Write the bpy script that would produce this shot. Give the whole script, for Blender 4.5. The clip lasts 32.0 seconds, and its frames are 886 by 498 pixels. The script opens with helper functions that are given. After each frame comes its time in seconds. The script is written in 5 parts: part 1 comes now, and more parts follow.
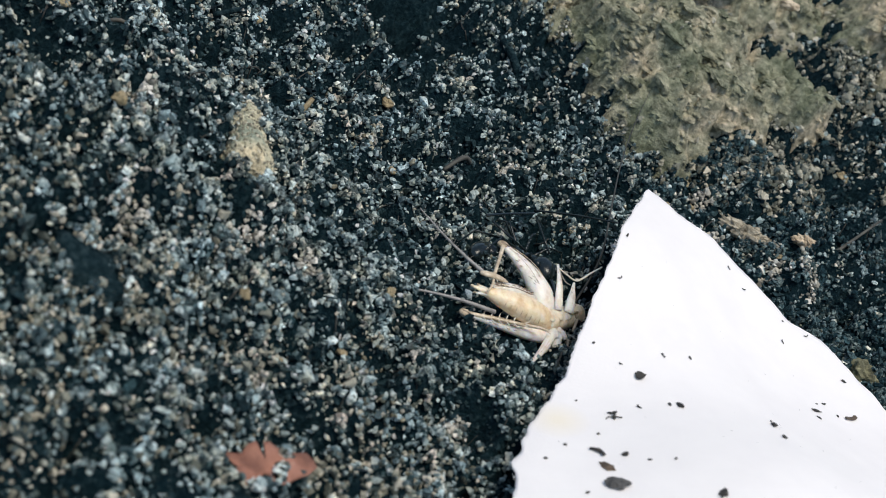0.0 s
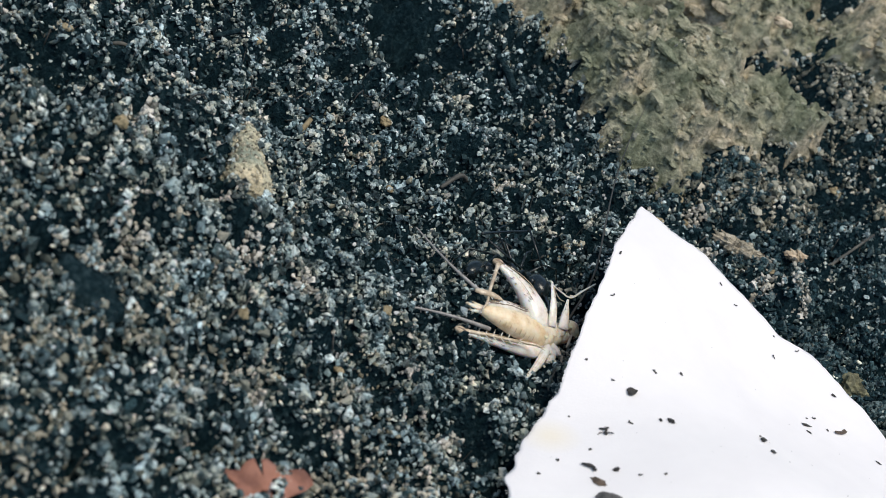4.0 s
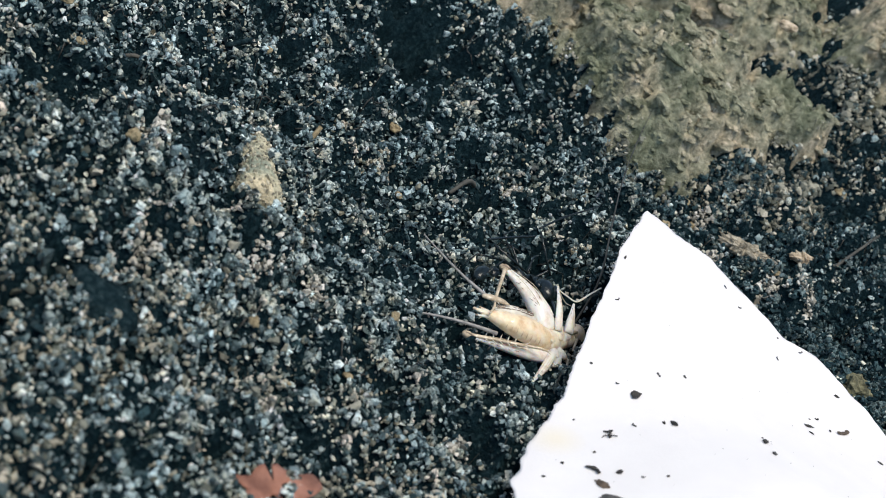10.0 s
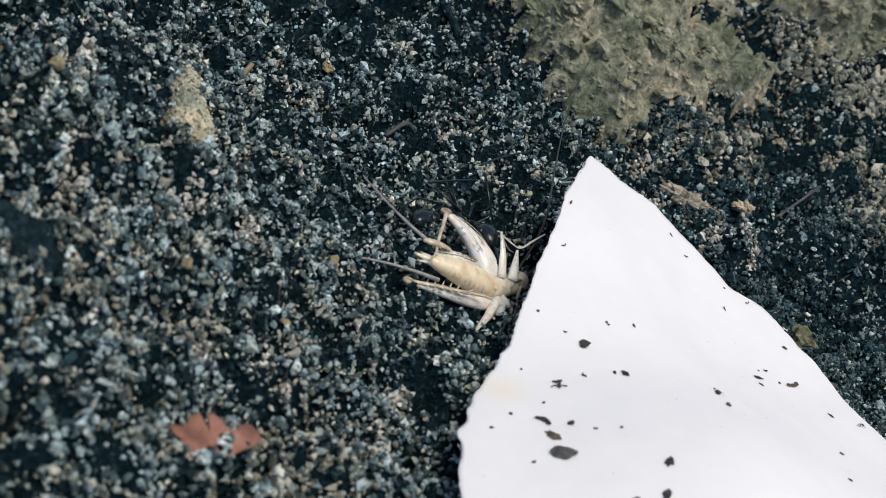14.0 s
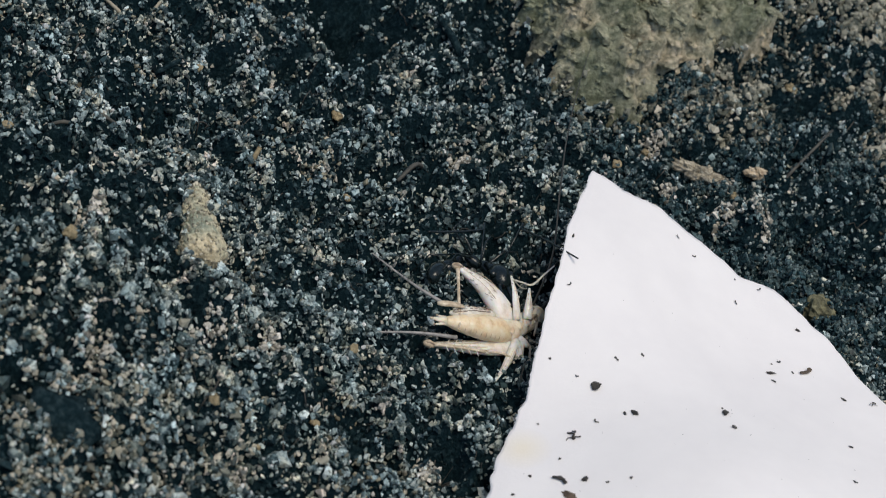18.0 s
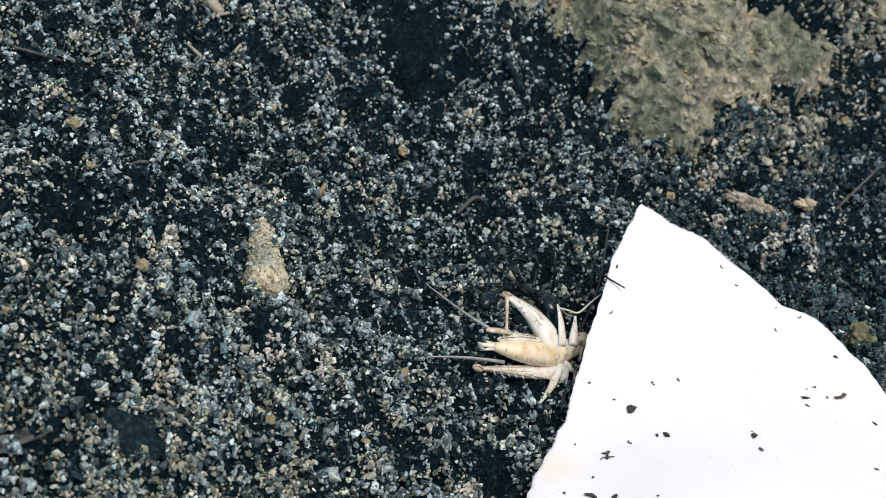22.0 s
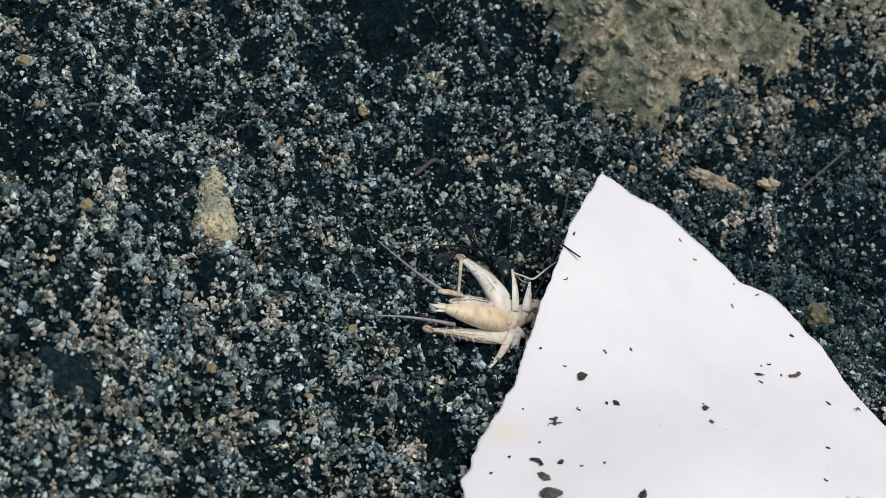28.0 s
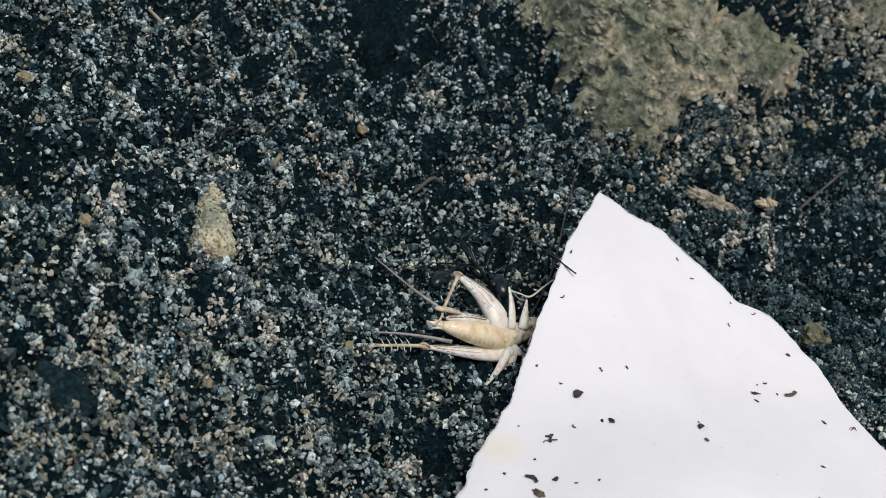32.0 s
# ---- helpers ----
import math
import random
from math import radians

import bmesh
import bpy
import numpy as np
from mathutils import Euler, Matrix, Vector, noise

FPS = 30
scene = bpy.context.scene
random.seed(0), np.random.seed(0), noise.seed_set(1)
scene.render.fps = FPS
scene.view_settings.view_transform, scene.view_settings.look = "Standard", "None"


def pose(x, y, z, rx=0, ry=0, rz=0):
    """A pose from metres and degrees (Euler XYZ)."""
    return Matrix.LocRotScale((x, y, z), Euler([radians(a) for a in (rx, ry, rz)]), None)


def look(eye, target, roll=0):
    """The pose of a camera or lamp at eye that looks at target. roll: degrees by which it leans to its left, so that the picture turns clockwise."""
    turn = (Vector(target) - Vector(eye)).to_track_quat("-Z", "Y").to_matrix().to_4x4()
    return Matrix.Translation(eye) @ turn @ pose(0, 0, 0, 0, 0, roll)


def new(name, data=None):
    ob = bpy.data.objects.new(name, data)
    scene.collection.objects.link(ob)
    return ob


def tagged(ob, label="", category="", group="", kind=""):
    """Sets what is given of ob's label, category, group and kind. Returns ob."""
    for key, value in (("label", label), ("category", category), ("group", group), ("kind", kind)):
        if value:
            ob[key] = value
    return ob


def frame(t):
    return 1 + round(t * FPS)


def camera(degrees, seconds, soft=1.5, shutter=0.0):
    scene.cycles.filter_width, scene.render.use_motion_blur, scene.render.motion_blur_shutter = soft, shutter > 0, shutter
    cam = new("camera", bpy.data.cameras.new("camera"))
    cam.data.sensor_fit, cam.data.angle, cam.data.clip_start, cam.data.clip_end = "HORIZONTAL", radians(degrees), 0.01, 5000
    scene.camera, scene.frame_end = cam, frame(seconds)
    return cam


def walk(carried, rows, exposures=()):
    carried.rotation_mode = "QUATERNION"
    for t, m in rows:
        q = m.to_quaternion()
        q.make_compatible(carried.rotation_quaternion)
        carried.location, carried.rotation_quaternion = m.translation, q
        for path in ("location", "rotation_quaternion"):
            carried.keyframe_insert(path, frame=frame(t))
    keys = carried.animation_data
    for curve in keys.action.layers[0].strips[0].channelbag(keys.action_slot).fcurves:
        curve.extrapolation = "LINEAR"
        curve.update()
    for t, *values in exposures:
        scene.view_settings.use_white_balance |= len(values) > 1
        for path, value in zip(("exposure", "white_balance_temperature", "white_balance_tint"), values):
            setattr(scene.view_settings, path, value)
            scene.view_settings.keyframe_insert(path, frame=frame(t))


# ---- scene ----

# All lengths below are millimetres until a mesh is made (MM).
MM = 0.001
cam = camera(30.26, 32.0, soft=0.85, shutter=0.4)
cam.data.dof.use_dof, cam.data.dof.focus_distance, cam.data.dof.aperture_fstop = True, 0.162, 82
PATH = [
    (0, 0.01096, -0.14022, 0.07052, 56.236, -26.905, 16.281),
    (0.5, 0.01106, -0.14046, 0.07092, 56.292, -27.126, 16.063),
    (1, 0.01112, -0.14082, 0.07135, 56.341, -27.044, 16.082),
    (1.5, 0.01118, -0.14071, 0.07150, 56.273, -27.157, 16.106),
    (2, 0.01108, -0.14144, 0.07248, 56.450, -27.010, 16.153),
    (2.5, 0.01133, -0.14164, 0.07289, 56.559, -26.968, 16.160),
    (4.5, 0.01102, -0.14217, 0.07326, 56.362, -26.699, 16.423),
    (5, 0.01103, -0.14248, 0.07388, 56.483, -26.702, 16.356),
    (5.5, 0.01090, -0.14269, 0.07389, 56.455, -26.560, 16.556),
    (6, 0.01098, -0.14254, 0.07372, 56.344, -26.514, 16.495),
    (6.5, 0.01093, -0.14243, 0.07357, 56.256, -26.562, 16.533),
    (7, 0.01095, -0.14263, 0.07407, 56.230, -26.595, 16.430),
    (7.5, 0.01097, -0.14253, 0.07390, 56.376, -26.708, 16.341),
    (8, 0.01092, -0.14290, 0.07429, 56.450, -26.591, 16.391),
    (8.5, 0.01029, -0.14325, 0.07411, 56.202, -26.306, 16.630),
    (9, 0.01045, -0.14293, 0.07361, 55.915, -26.096, 16.579),
    (9.5, 0.01107, -0.14304, 0.07465, 55.841, -26.198, 16.736),
    (10, 0.01129, -0.14358, 0.07581, 55.957, -26.129, 16.793),
    (10.5, 0.01147, -0.14345, 0.07564, 55.975, -25.972, 17.005),
    (11, 0.01137, -0.14371, 0.07587, 56.066, -25.978, 17.006),
    (11.5, 0.01056, -0.14389, 0.07568, 55.990, -25.941, 16.878),
    (12, 0.01048, -0.14337, 0.07549, 55.724, -26.425, 16.464),
    (12.5, 0.00926, -0.13782, 0.06887, 55.435, -27.431, 15.234),
    (13, 0.00968, -0.13752, 0.06894, 56.276, -28.291, 13.974),
    (13.5, 0.00971, -0.13846, 0.06913, 56.116, -28.289, 13.902),
    (15.5, 0.01029, -0.13967, 0.07132, 55.862, -28.017, 14.393),
    (16, 0.01018, -0.13978, 0.07163, 55.751, -27.917, 14.540),
    (16.4, 0.01027, -0.14037, 0.07854, 54.549, -25.807, 14.742),
    (16.5, 0.01063, -0.13850, 0.08153, 54.350, -25.116, 14.385),
    (16.6, 0.01142, -0.13605, 0.08284, 53.609, -24.733, 14.321),
    (16.7, 0.01277, -0.13598, 0.08443, 52.801, -23.174, 13.501),
    (16.9, 0.00954, -0.13370, 0.08801, 50.821, -22.461, 12.592),
    (17, 0.00844, -0.13413, 0.08904, 49.829, -21.697, 12.252),
    (17.5, 0.00746, -0.13416, 0.09558, 48.882, -19.222, 12.035),
    (18, 0.00782, -0.13392, 0.09658, 49.880, -18.892, 12.070),
    (18.5, 0.00817, -0.13456, 0.09685, 50.482, -18.626, 12.512),
    (19, 0.00958, -0.13631, 0.10022, 49.983, -17.721, 13.310),
    (19.5, 0.01151, -0.13721, 0.10423, 49.092, -17.066, 13.736),
    (20, 0.01268, -0.13875, 0.10671, 49.084, -16.599, 14.417),
    (20.5, 0.01359, -0.13853, 0.10603, 48.902, -16.826, 14.974),
    (21, 0.01349, -0.13885, 0.10639, 49.147, -16.679, 14.982),
    (21.5, 0.01352, -0.13958, 0.10714, 49.299, -16.414, 15.154),
    (22, 0.01390, -0.13979, 0.10706, 49.185, -16.122, 15.711),
    (22.5, 0.01395, -0.14069, 0.10788, 49.169, -15.757, 15.991),
    (23, 0.01398, -0.14074, 0.10788, 48.907, -15.737, 16.296),
    (23.5, 0.01448, -0.13949, 0.10615, 48.743, -16.454, 16.389),
    (24, 0.01525, -0.13779, 0.10214, 49.104, -18.409, 16.024),
    (24.5, 0.01492, -0.13818, 0.10180, 49.437, -18.878, 15.561),
    (26.5, 0.01619, -0.13849, 0.10171, 49.093, -18.986, 16.039),
    (27, 0.01650, -0.13847, 0.10180, 49.150, -18.892, 16.245),
    (27.5, 0.01655, -0.13924, 0.10269, 49.118, -18.718, 16.302),
    (28, 0.01661, -0.13912, 0.10253, 48.925, -18.712, 16.480),
    (28.5, 0.01678, -0.13901, 0.10250, 48.992, -18.734, 16.455),
    (29, 0.01666, -0.13887, 0.10239, 49.118, -18.647, 16.485),
    (29.5, 0.01684, -0.13839, 0.10192, 49.284, -18.841, 16.485),
    (30, 0.01693, -0.13928, 0.10267, 49.590, -18.639, 16.503),
    (30.5, 0.01697, -0.13899, 0.10240, 49.555, -18.739, 16.590),
    (31, 0.01724, -0.13902, 0.10252, 49.598, -18.755, 16.697),
    (31.5, 0.01723, -0.13926, 0.10279, 49.723, -18.643, 16.685),
    (32, 0.01738, -0.13962, 0.10290, 49.540, -18.863, 16.820),
]
EXPOSURES = [(0, 0.12, 7050, 7), (5, 0.16, 7050, 7), (9, 0.24, 7050, 7), (11, 0.26, 7050, 7), (12, 0.24, 7050, 7), (13, 0.03, 7050, 7), (16, -0.05, 7150, 8), (17, -0.15, 7150, 8), (18, -0.17, 7150, 8), (19, 0.05, 7150, 8), (20, 0.18, 7150, 8), (22, 0.25, 7150, 8), (23.5, 0.3, 7150, 8), (24.5, 0.18, 7150, 8), (26.5, -0.05, 7150, 8), (28, -0.08, 7150, 8), (32, -0.08, 7150, 8)]
walk(cam, [(t, pose(x, y, z, rx, ry, rz)) for t, x, y, z, rx, ry, rz in PATH], EXPOSURES)

# ---- light: a bright hazy sky and one veiled sun ----
world = bpy.data.worlds.new("sky")
scene.world = world
world.use_nodes = True
wn, wl = world.node_tree.nodes, world.node_tree.links
sky = wn.new("ShaderNodeTexSky")
sky.sky_type, sky.sun_disc = "NISHITA", False
SUN_UP, SUN_TURN = 77.0, 150.0     # elevation; degrees clockwise from +y
sky.sun_elevation, sky.sun_rotation = radians(SUN_UP), radians(SUN_TURN)
wl.new(sky.outputs[0], wn["Background"].inputs["Color"])
wn["Background"].inputs["Strength"].default_value = 0.15
sun_data = bpy.data.lights.new("sun", "SUN")
sun_data.energy, sun_data.angle, sun_data.color = 2.2, radians(26), (1.0, 0.95, 0.88)
sun = new("sun", sun_data)
sun_way = Vector((math.sin(radians(SUN_TURN)) * math.cos(radians(SUN_UP)), math.cos(radians(SUN_TURN)) * math.cos(radians(SUN_UP)), math.sin(radians(SUN_UP))))
sun.matrix_world = look(sun_way, (0, 0, 0))


# ---- materials ----
def ramp_of(nt, stops, constant=False):
    r = nt.nodes.new("ShaderNodeValToRGB")
    if constant:
        r.color_ramp.interpolation = "CONSTANT"
    el = r.color_ramp.elements
    while len(el) < len(stops):
        el.new(0.5)
    for e, (p, c) in zip(el, stops):
        e.position, e.color = p, (*c, 1)
    return r


def material(name, stops, size=1.0, rough=0.6, relief=0.0, relief_size=0.3, island=None, patch=None, see=0.0, gloss=0.5, metal=0.0, coat=0.0, under=0.0, spread=(0.12, -0.1)):
    """Principled surface: a noise of `size` mm through colour stops; island: stops picked piece by piece; patch: (size, stops) pairs multiplied on."""
    m = bpy.data.materials.new(name)
    m.use_nodes = True
    nt = m.node_tree
    n, l = nt.nodes, nt.links
    b = n["Principled BSDF"]
    tc = n.new("ShaderNodeTexCoord")
    geo = n.new("ShaderNodeNewGeometry")

    def noise_at(mm, detail=6, pos=True):
        t = n.new("ShaderNodeTexNoise")
        t.inputs["Scale"].default_value = 1000.0 / mm
        t.inputs["Detail"].default_value = detail
        t.inputs["Roughness"].default_value = 0.6
        l.new(geo.outputs["Position"] if pos else tc.outputs["Object"], t.inputs["Vector"])
        return t

    still = island is not None
    base = noise_at(size, pos=still)
    if still:
        r = ramp_of(nt, island)
        add = n.new("ShaderNodeMath")
        add.operation = "MULTIPLY_ADD"
        add.inputs[1].default_value, add.inputs[2].default_value = spread
        l.new(base.outputs["Fac"], add.inputs[0])
        s = n.new("ShaderNodeMath")
        s.operation = "ADD"
        l.new(geo.outputs["Random Per Island"], s.inputs[0])
        l.new(add.outputs[0], s.inputs[1])
        l.new(s.outputs[0], r.inputs[0])
    else:
        r = ramp_of(nt, stops)
        l.new(base.outputs["Fac"], r.inputs[0])
    out = r.outputs[0]
    for mm, tints in patch or ():
        p = noise_at(mm, 3, pos=still)
        pr = ramp_of(nt, tints)
        l.new(p.outputs["Fac"], pr.inputs[0])
        mx = n.new("ShaderNodeMix")
        mx.data_type, mx.blend_type = "RGBA", "MULTIPLY"
        mx.inputs["Factor"].default_value = 1.0
        l.new(out, mx.inputs["A"])
        l.new(pr.outputs[0], mx.inputs["B"])
        out = mx.outputs["Result"]
    l.new(out, b.inputs["Base Color"])
    rn = noise_at(size * 0.4, 2, pos=still)
    rr = n.new("ShaderNodeMapRange")
    rr.inputs["To Min"].default_value, rr.inputs["To Max"].default_value = max(rough - 0.15, 0.02), min(rough + 0.15, 1)
    l.new(rn.outputs["Fac"], rr.inputs["Value"])
    l.new(rr.outputs[0], b.inputs["Roughness"])
    b.inputs["Specular IOR Level"].default_value = gloss
    b.inputs["Metallic"].default_value = metal
    b.inputs["Coat Weight"].default_value = coat
    b.inputs["Transmission Weight"].default_value = see
    if under:
        b.inputs["Subsurface Weight"].default_value = under
        b.inputs["Subsurface Radius"].default_value = (1.0, 0.7, 0.45)
        b.inputs["Subsurface Scale"].default_value = 0.0006
    if relief:
        bt = noise_at(relief_size, 5, pos=still)
        bu = n.new("ShaderNodeBump")
        bu.inputs["Strength"].default_value, bu.inputs["Distance"].default_value = 1.0, relief * MM
        l.new(bt.outputs["Fac"], bu.inputs["Height"])
        l.new(bu.outputs[0], b.inputs["Normal"])
    return m


HUES = (3.6, [(0.34, (0.72, 0.92, 1.02)), (0.45, (0.8, 0.94, 1.0)), (0.54, (0.9, 0.95, 0.94)), (0.6, (1.0, 0.96, 0.82)), (0.66, (1.1, 0.94, 0.87))])
SOIL = material("black_soil", [(0.3, (0.0018, 0.008, 0.011)), (0.52, (0.005, 0.018, 0.024)), (0.68, (0.02, 0.042, 0.05)), (0.8, (0.06, 0.09, 0.1))], 0.5, 0.95, 0.35, 0.22, gloss=0.06)
PEAT = material("damp_peat", [], 3.0, 0.8, 0.1, 0.15, gloss=0.15, patch=[(0.35, [(0.34, (0.4, 0.45, 0.45)), (0.6, (1, 1, 1))])],
                island=[(0.0, (0.002, 0.01, 0.014)), (0.4, (0.008, 0.027, 0.035)), (0.75, (0.03, 0.062, 0.072)), (1.0, (0.1, 0.14, 0.145))])
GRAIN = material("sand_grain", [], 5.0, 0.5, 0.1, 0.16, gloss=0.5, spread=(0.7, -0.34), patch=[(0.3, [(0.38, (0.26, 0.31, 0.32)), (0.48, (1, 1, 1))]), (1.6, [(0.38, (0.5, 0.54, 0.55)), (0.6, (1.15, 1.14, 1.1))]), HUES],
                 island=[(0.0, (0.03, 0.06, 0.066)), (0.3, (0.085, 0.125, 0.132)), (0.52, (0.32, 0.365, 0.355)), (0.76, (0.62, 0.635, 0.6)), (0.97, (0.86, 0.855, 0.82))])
FINE = material("fine_grit", [], 4.0, 0.7, 0.06, 0.12, gloss=0.3, spread=(0.6, -0.22), patch=[HUES], island=[(0.0, (0.006, 0.021, 0.026)), (0.45, (0.04, 0.075, 0.08)), (0.75, (0.18, 0.225, 0.22)), (1.0, (0.5, 0.53, 0.49))])
WARM = material("tan_grain", [], 6.0, 0.6, 0.05, 0.15, gloss=0.35, patch=[(0.3, [(0.32, (0.5, 0.5, 0.5)), (0.6, (1, 1, 1))])],
                island=[(0.0, (0.15, 0.135, 0.09)), (0.4, (0.36, 0.34, 0.25)), (0.7, (0.55, 0.51, 0.4)), (1.0, (0.7, 0.64, 0.55))])
QUARTZ = material("pale_grain", [], 6.0, 0.3, 0.03, 0.2, gloss=0.6, see=0.1,
                  island=[(0.0, (0.5, 0.51, 0.5)), (0.6, (0.74, 0.74, 0.72)), (1.0, (0.9, 0.89, 0.87))])
# both patches put lit plates and shaded crevices into the clay colour
CLAY = material("dry_clay", [(0.3, (0.105, 0.108, 0.086)), (0.45, (0.265, 0.26, 0.205)), (0.6, (0.44, 0.415, 0.335)), (0.76, (0.62, 0.58, 0.48))], 0.9, 0.92, 0.4, 0.4, gloss=0.15,
                patch=[(10.0, [(0.38, (0.54, 0.62, 0.53)), (0.5, (0.85, 0.88, 0.8)), (0.62, (1.16, 1.07, 0.98))]), (2.4, [(0.34, (0.55, 0.58, 0.56)), (0.46, (0.97, 0.97, 0.97)), (0.64, (1.15, 1.12, 1.1))])])
PAPER = material("white_paper", [(0.3, (0.82, 0.79, 0.785)), (0.7, (0.87, 0.84, 0.83))], 6.0, 0.9, 0.02, 0.3, gloss=0.2, under=0.0)
_pn, _pl = PAPER.node_tree.nodes, PAPER.node_tree.links
_geo = _pn.new("ShaderNodeNewGeometry")
_far = _pn.new("ShaderNodeVectorMath")
_far.operation = "DISTANCE"
_far.inputs[1].default_value = (0.0269, -0.0304, -0.0002)
_pl.new(_geo.outputs["Position"], _far.inputs[0])
_ring = _pn.new("ShaderNodeMapRange")
_ring.inputs["From Min"].default_value, _ring.inputs["From Max"].default_value = 0.0028, 0.0004
_ring.inputs["To Min"].default_value, _ring.inputs["To Max"].default_value = 0.0, 0.4
_pl.new(_far.outputs["Value"], _ring.inputs["Value"])
_stain = _pn.new("ShaderNodeMix")
_stain.data_type = "RGBA"
_stain.inputs["B"].default_value = (0.82, 0.7, 0.44, 1)
_pl.new(_ring.outputs[0], _stain.inputs["Factor"])
_pl.new(PAPER.node_tree.nodes["Principled BSDF"].inputs["Base Color"].links[0].from_socket, _stain.inputs["A"])
_pl.new(_stain.outputs["Result"], PAPER.node_tree.nodes["Principled BSDF"].inputs["Base Color"])
FUZZ = material("paper_fibre", [(0.3, (0.8, 0.8, 0.8)), (0.7, (0.85, 0.85, 0.85))], 2.0, 0.9, gloss=0.2)
SPECK = material("dark_speck", [(0.35, (0.012, 0.012, 0.013)), (0.7, (0.07, 0.06, 0.05))], 0.5, 0.7, 0.05, 0.15)
HUSK = material("brown_husk", [(0.3, (0.05, 0.035, 0.025)), (0.7, (0.16, 0.11, 0.07))], 0.5, 0.6, 0.05, 0.15)
GREYCRUMB = material("grey_crumb", [(0.3, (0.03, 0.03, 0.03)), (0.7, (0.13, 0.125, 0.12))], 0.4, 0.8, 0.08, 0.2)
CLAYCRUMB = material("clay_crumb", [], 5.0, 0.85, 0.1, 0.2, gloss=0.2, island=[(0.0, (0.065, 0.075, 0.062)), (0.4, (0.2, 0.205, 0.165)), (0.75, (0.41, 0.39, 0.31)), (1.0, (0.62, 0.57, 0.47))])
BEIGE = material("beige_grain", [], 4.0, 0.5, 0.04, 0.15, gloss=0.45, island=[(0.0, (0.12, 0.115, 0.095)), (0.35, (0.38, 0.36, 0.3)), (0.7, (0.6, 0.565, 0.49)), (1.0, (0.8, 0.76, 0.69))])
CHIP = material("tan_chip", [(0.3, (0.24, 0.17, 0.11)), (0.5, (0.5, 0.4, 0.28)), (0.7, (0.7, 0.59, 0.45))], 0.8, 0.7, 0.1, 0.25)
BAR = material("tan_bar", [(0.3, (0.6, 0.44, 0.26)), (0.7, (0.74, 0.58, 0.4))], 0.6, 0.5)
OLIVE = material("olive_clod", [(0.3, (0.05, 0.05, 0.03)), (0.55, (0.17, 0.16, 0.09)), (0.75, (0.32, 0.3, 0.18))], 0.8, 0.85, 0.15, 0.3)
DARKLEAF = material("dark_leaf", [(0.3, (0.02, 0.022, 0.02)), (0.7, (0.07, 0.068, 0.055))], 1.5, 0.55, 0.08, 0.4)
LUMP = material("peat_lump", [], 2.0, 0.85, 0.3, 0.2, gloss=0.12, island=[(0.0, (0.008, 0.024, 0.032)), (0.5, (0.035, 0.075, 0.088)), (1.0, (0.17, 0.225, 0.23))], patch=[(0.3, [(0.36, (0.4, 0.4, 0.4)), (0.62, (1.6, 1.6, 1.55))])])
FIBRE = material("dark_fibre", [(0.3, (0.012, 0.014, 0.014)), (0.7, (0.06, 0.058, 0.05))], 2.0, 0.5)
LEAF = material("red_brown_leaf", [(0.3, (0.14, 0.055, 0.035)), (0.5, (0.30, 0.13, 0.085)), (0.7, (0.42, 0.2, 0.14))], 2.5, 0.7, 0.12, 0.5)
BARK = material("dark_bark", [(0.3, (0.003, 0.011, 0.015)), (0.5, (0.008, 0.023, 0.029)), (0.68, (0.03, 0.055, 0.062))], 0.6, 0.9, 0.5, 0.4, gloss=0.08)
STONE = material("tan_stone", [(0.32, (0.12, 0.105, 0.075)), (0.48, (0.36, 0.31, 0.225)), (0.68, (0.56, 0.5, 0.39))], 0.55, 0.75, 0.15, 0.3)
MOUND = material("crusted_earth", [(0.3, (0.15, 0.14, 0.11)), (0.45, (0.44, 0.405, 0.31)), (0.65, (0.7, 0.64, 0.5))], 0.5, 0.9, 0.2, 0.28, gloss=0.15, patch=[(3.0, [(0.4, (0.55, 0.66, 0.66)), (0.52, (0.97, 0.98, 0.9)), (0.62, (1.06, 1.0, 0.88))])])
CRUST = material("tan_crust", [], 3.0, 0.8, 0.05, 0.15, gloss=0.3, island=[(0.0, (0.1, 0.09, 0.07)), (0.4, (0.28, 0.26, 0.19)), (0.8, (0.52, 0.475, 0.36)), (1.0, (0.7, 0.65, 0.52))])
OCHRE = material("ochre_crumb", [(0.3, (0.14, 0.11, 0.06)), (0.6, (0.36, 0.29, 0.17)), (0.8, (0.5, 0.42, 0.27))], 0.6, 0.8, 0.1, 0.25)
ROOT = material("dry_root", [(0.3, (0.035, 0.036, 0.032)), (0.7, (0.13, 0.125, 0.105))], 1.5, 0.7, 0.05, 0.2)
PALEROOT = material("pale_root", [(0.3, (0.25, 0.22, 0.16)), (0.7, (0.45, 0.4, 0.3))], 1.5, 0.6, 0.05, 0.2)
BELLY = material("cream_belly", [(0.3, (0.66, 0.44, 0.24)), (0.48, (0.87, 0.69, 0.45)), (0.68, (0.94, 0.83, 0.65))], 1.1, 0.38, 0.06, 0.2, under=0.4, coat=0.2, see=0.05)
SHELL = material("pale_shell", [(0.25, (0.64, 0.54, 0.44)), (0.48, (0.87, 0.81, 0.74)), (0.7, (0.95, 0.92, 0.88))], 0.9, 0.34, 0.06, 0.18, under=0.6, coat=0.35, see=0.05)
THORAX = material("cream_breast", [(0.3, (0.68, 0.48, 0.3)), (0.5, (0.86, 0.72, 0.55)), (0.7, (0.94, 0.86, 0.75))], 0.9, 0.35, 0.07, 0.25, under=0.6, coat=0.4)
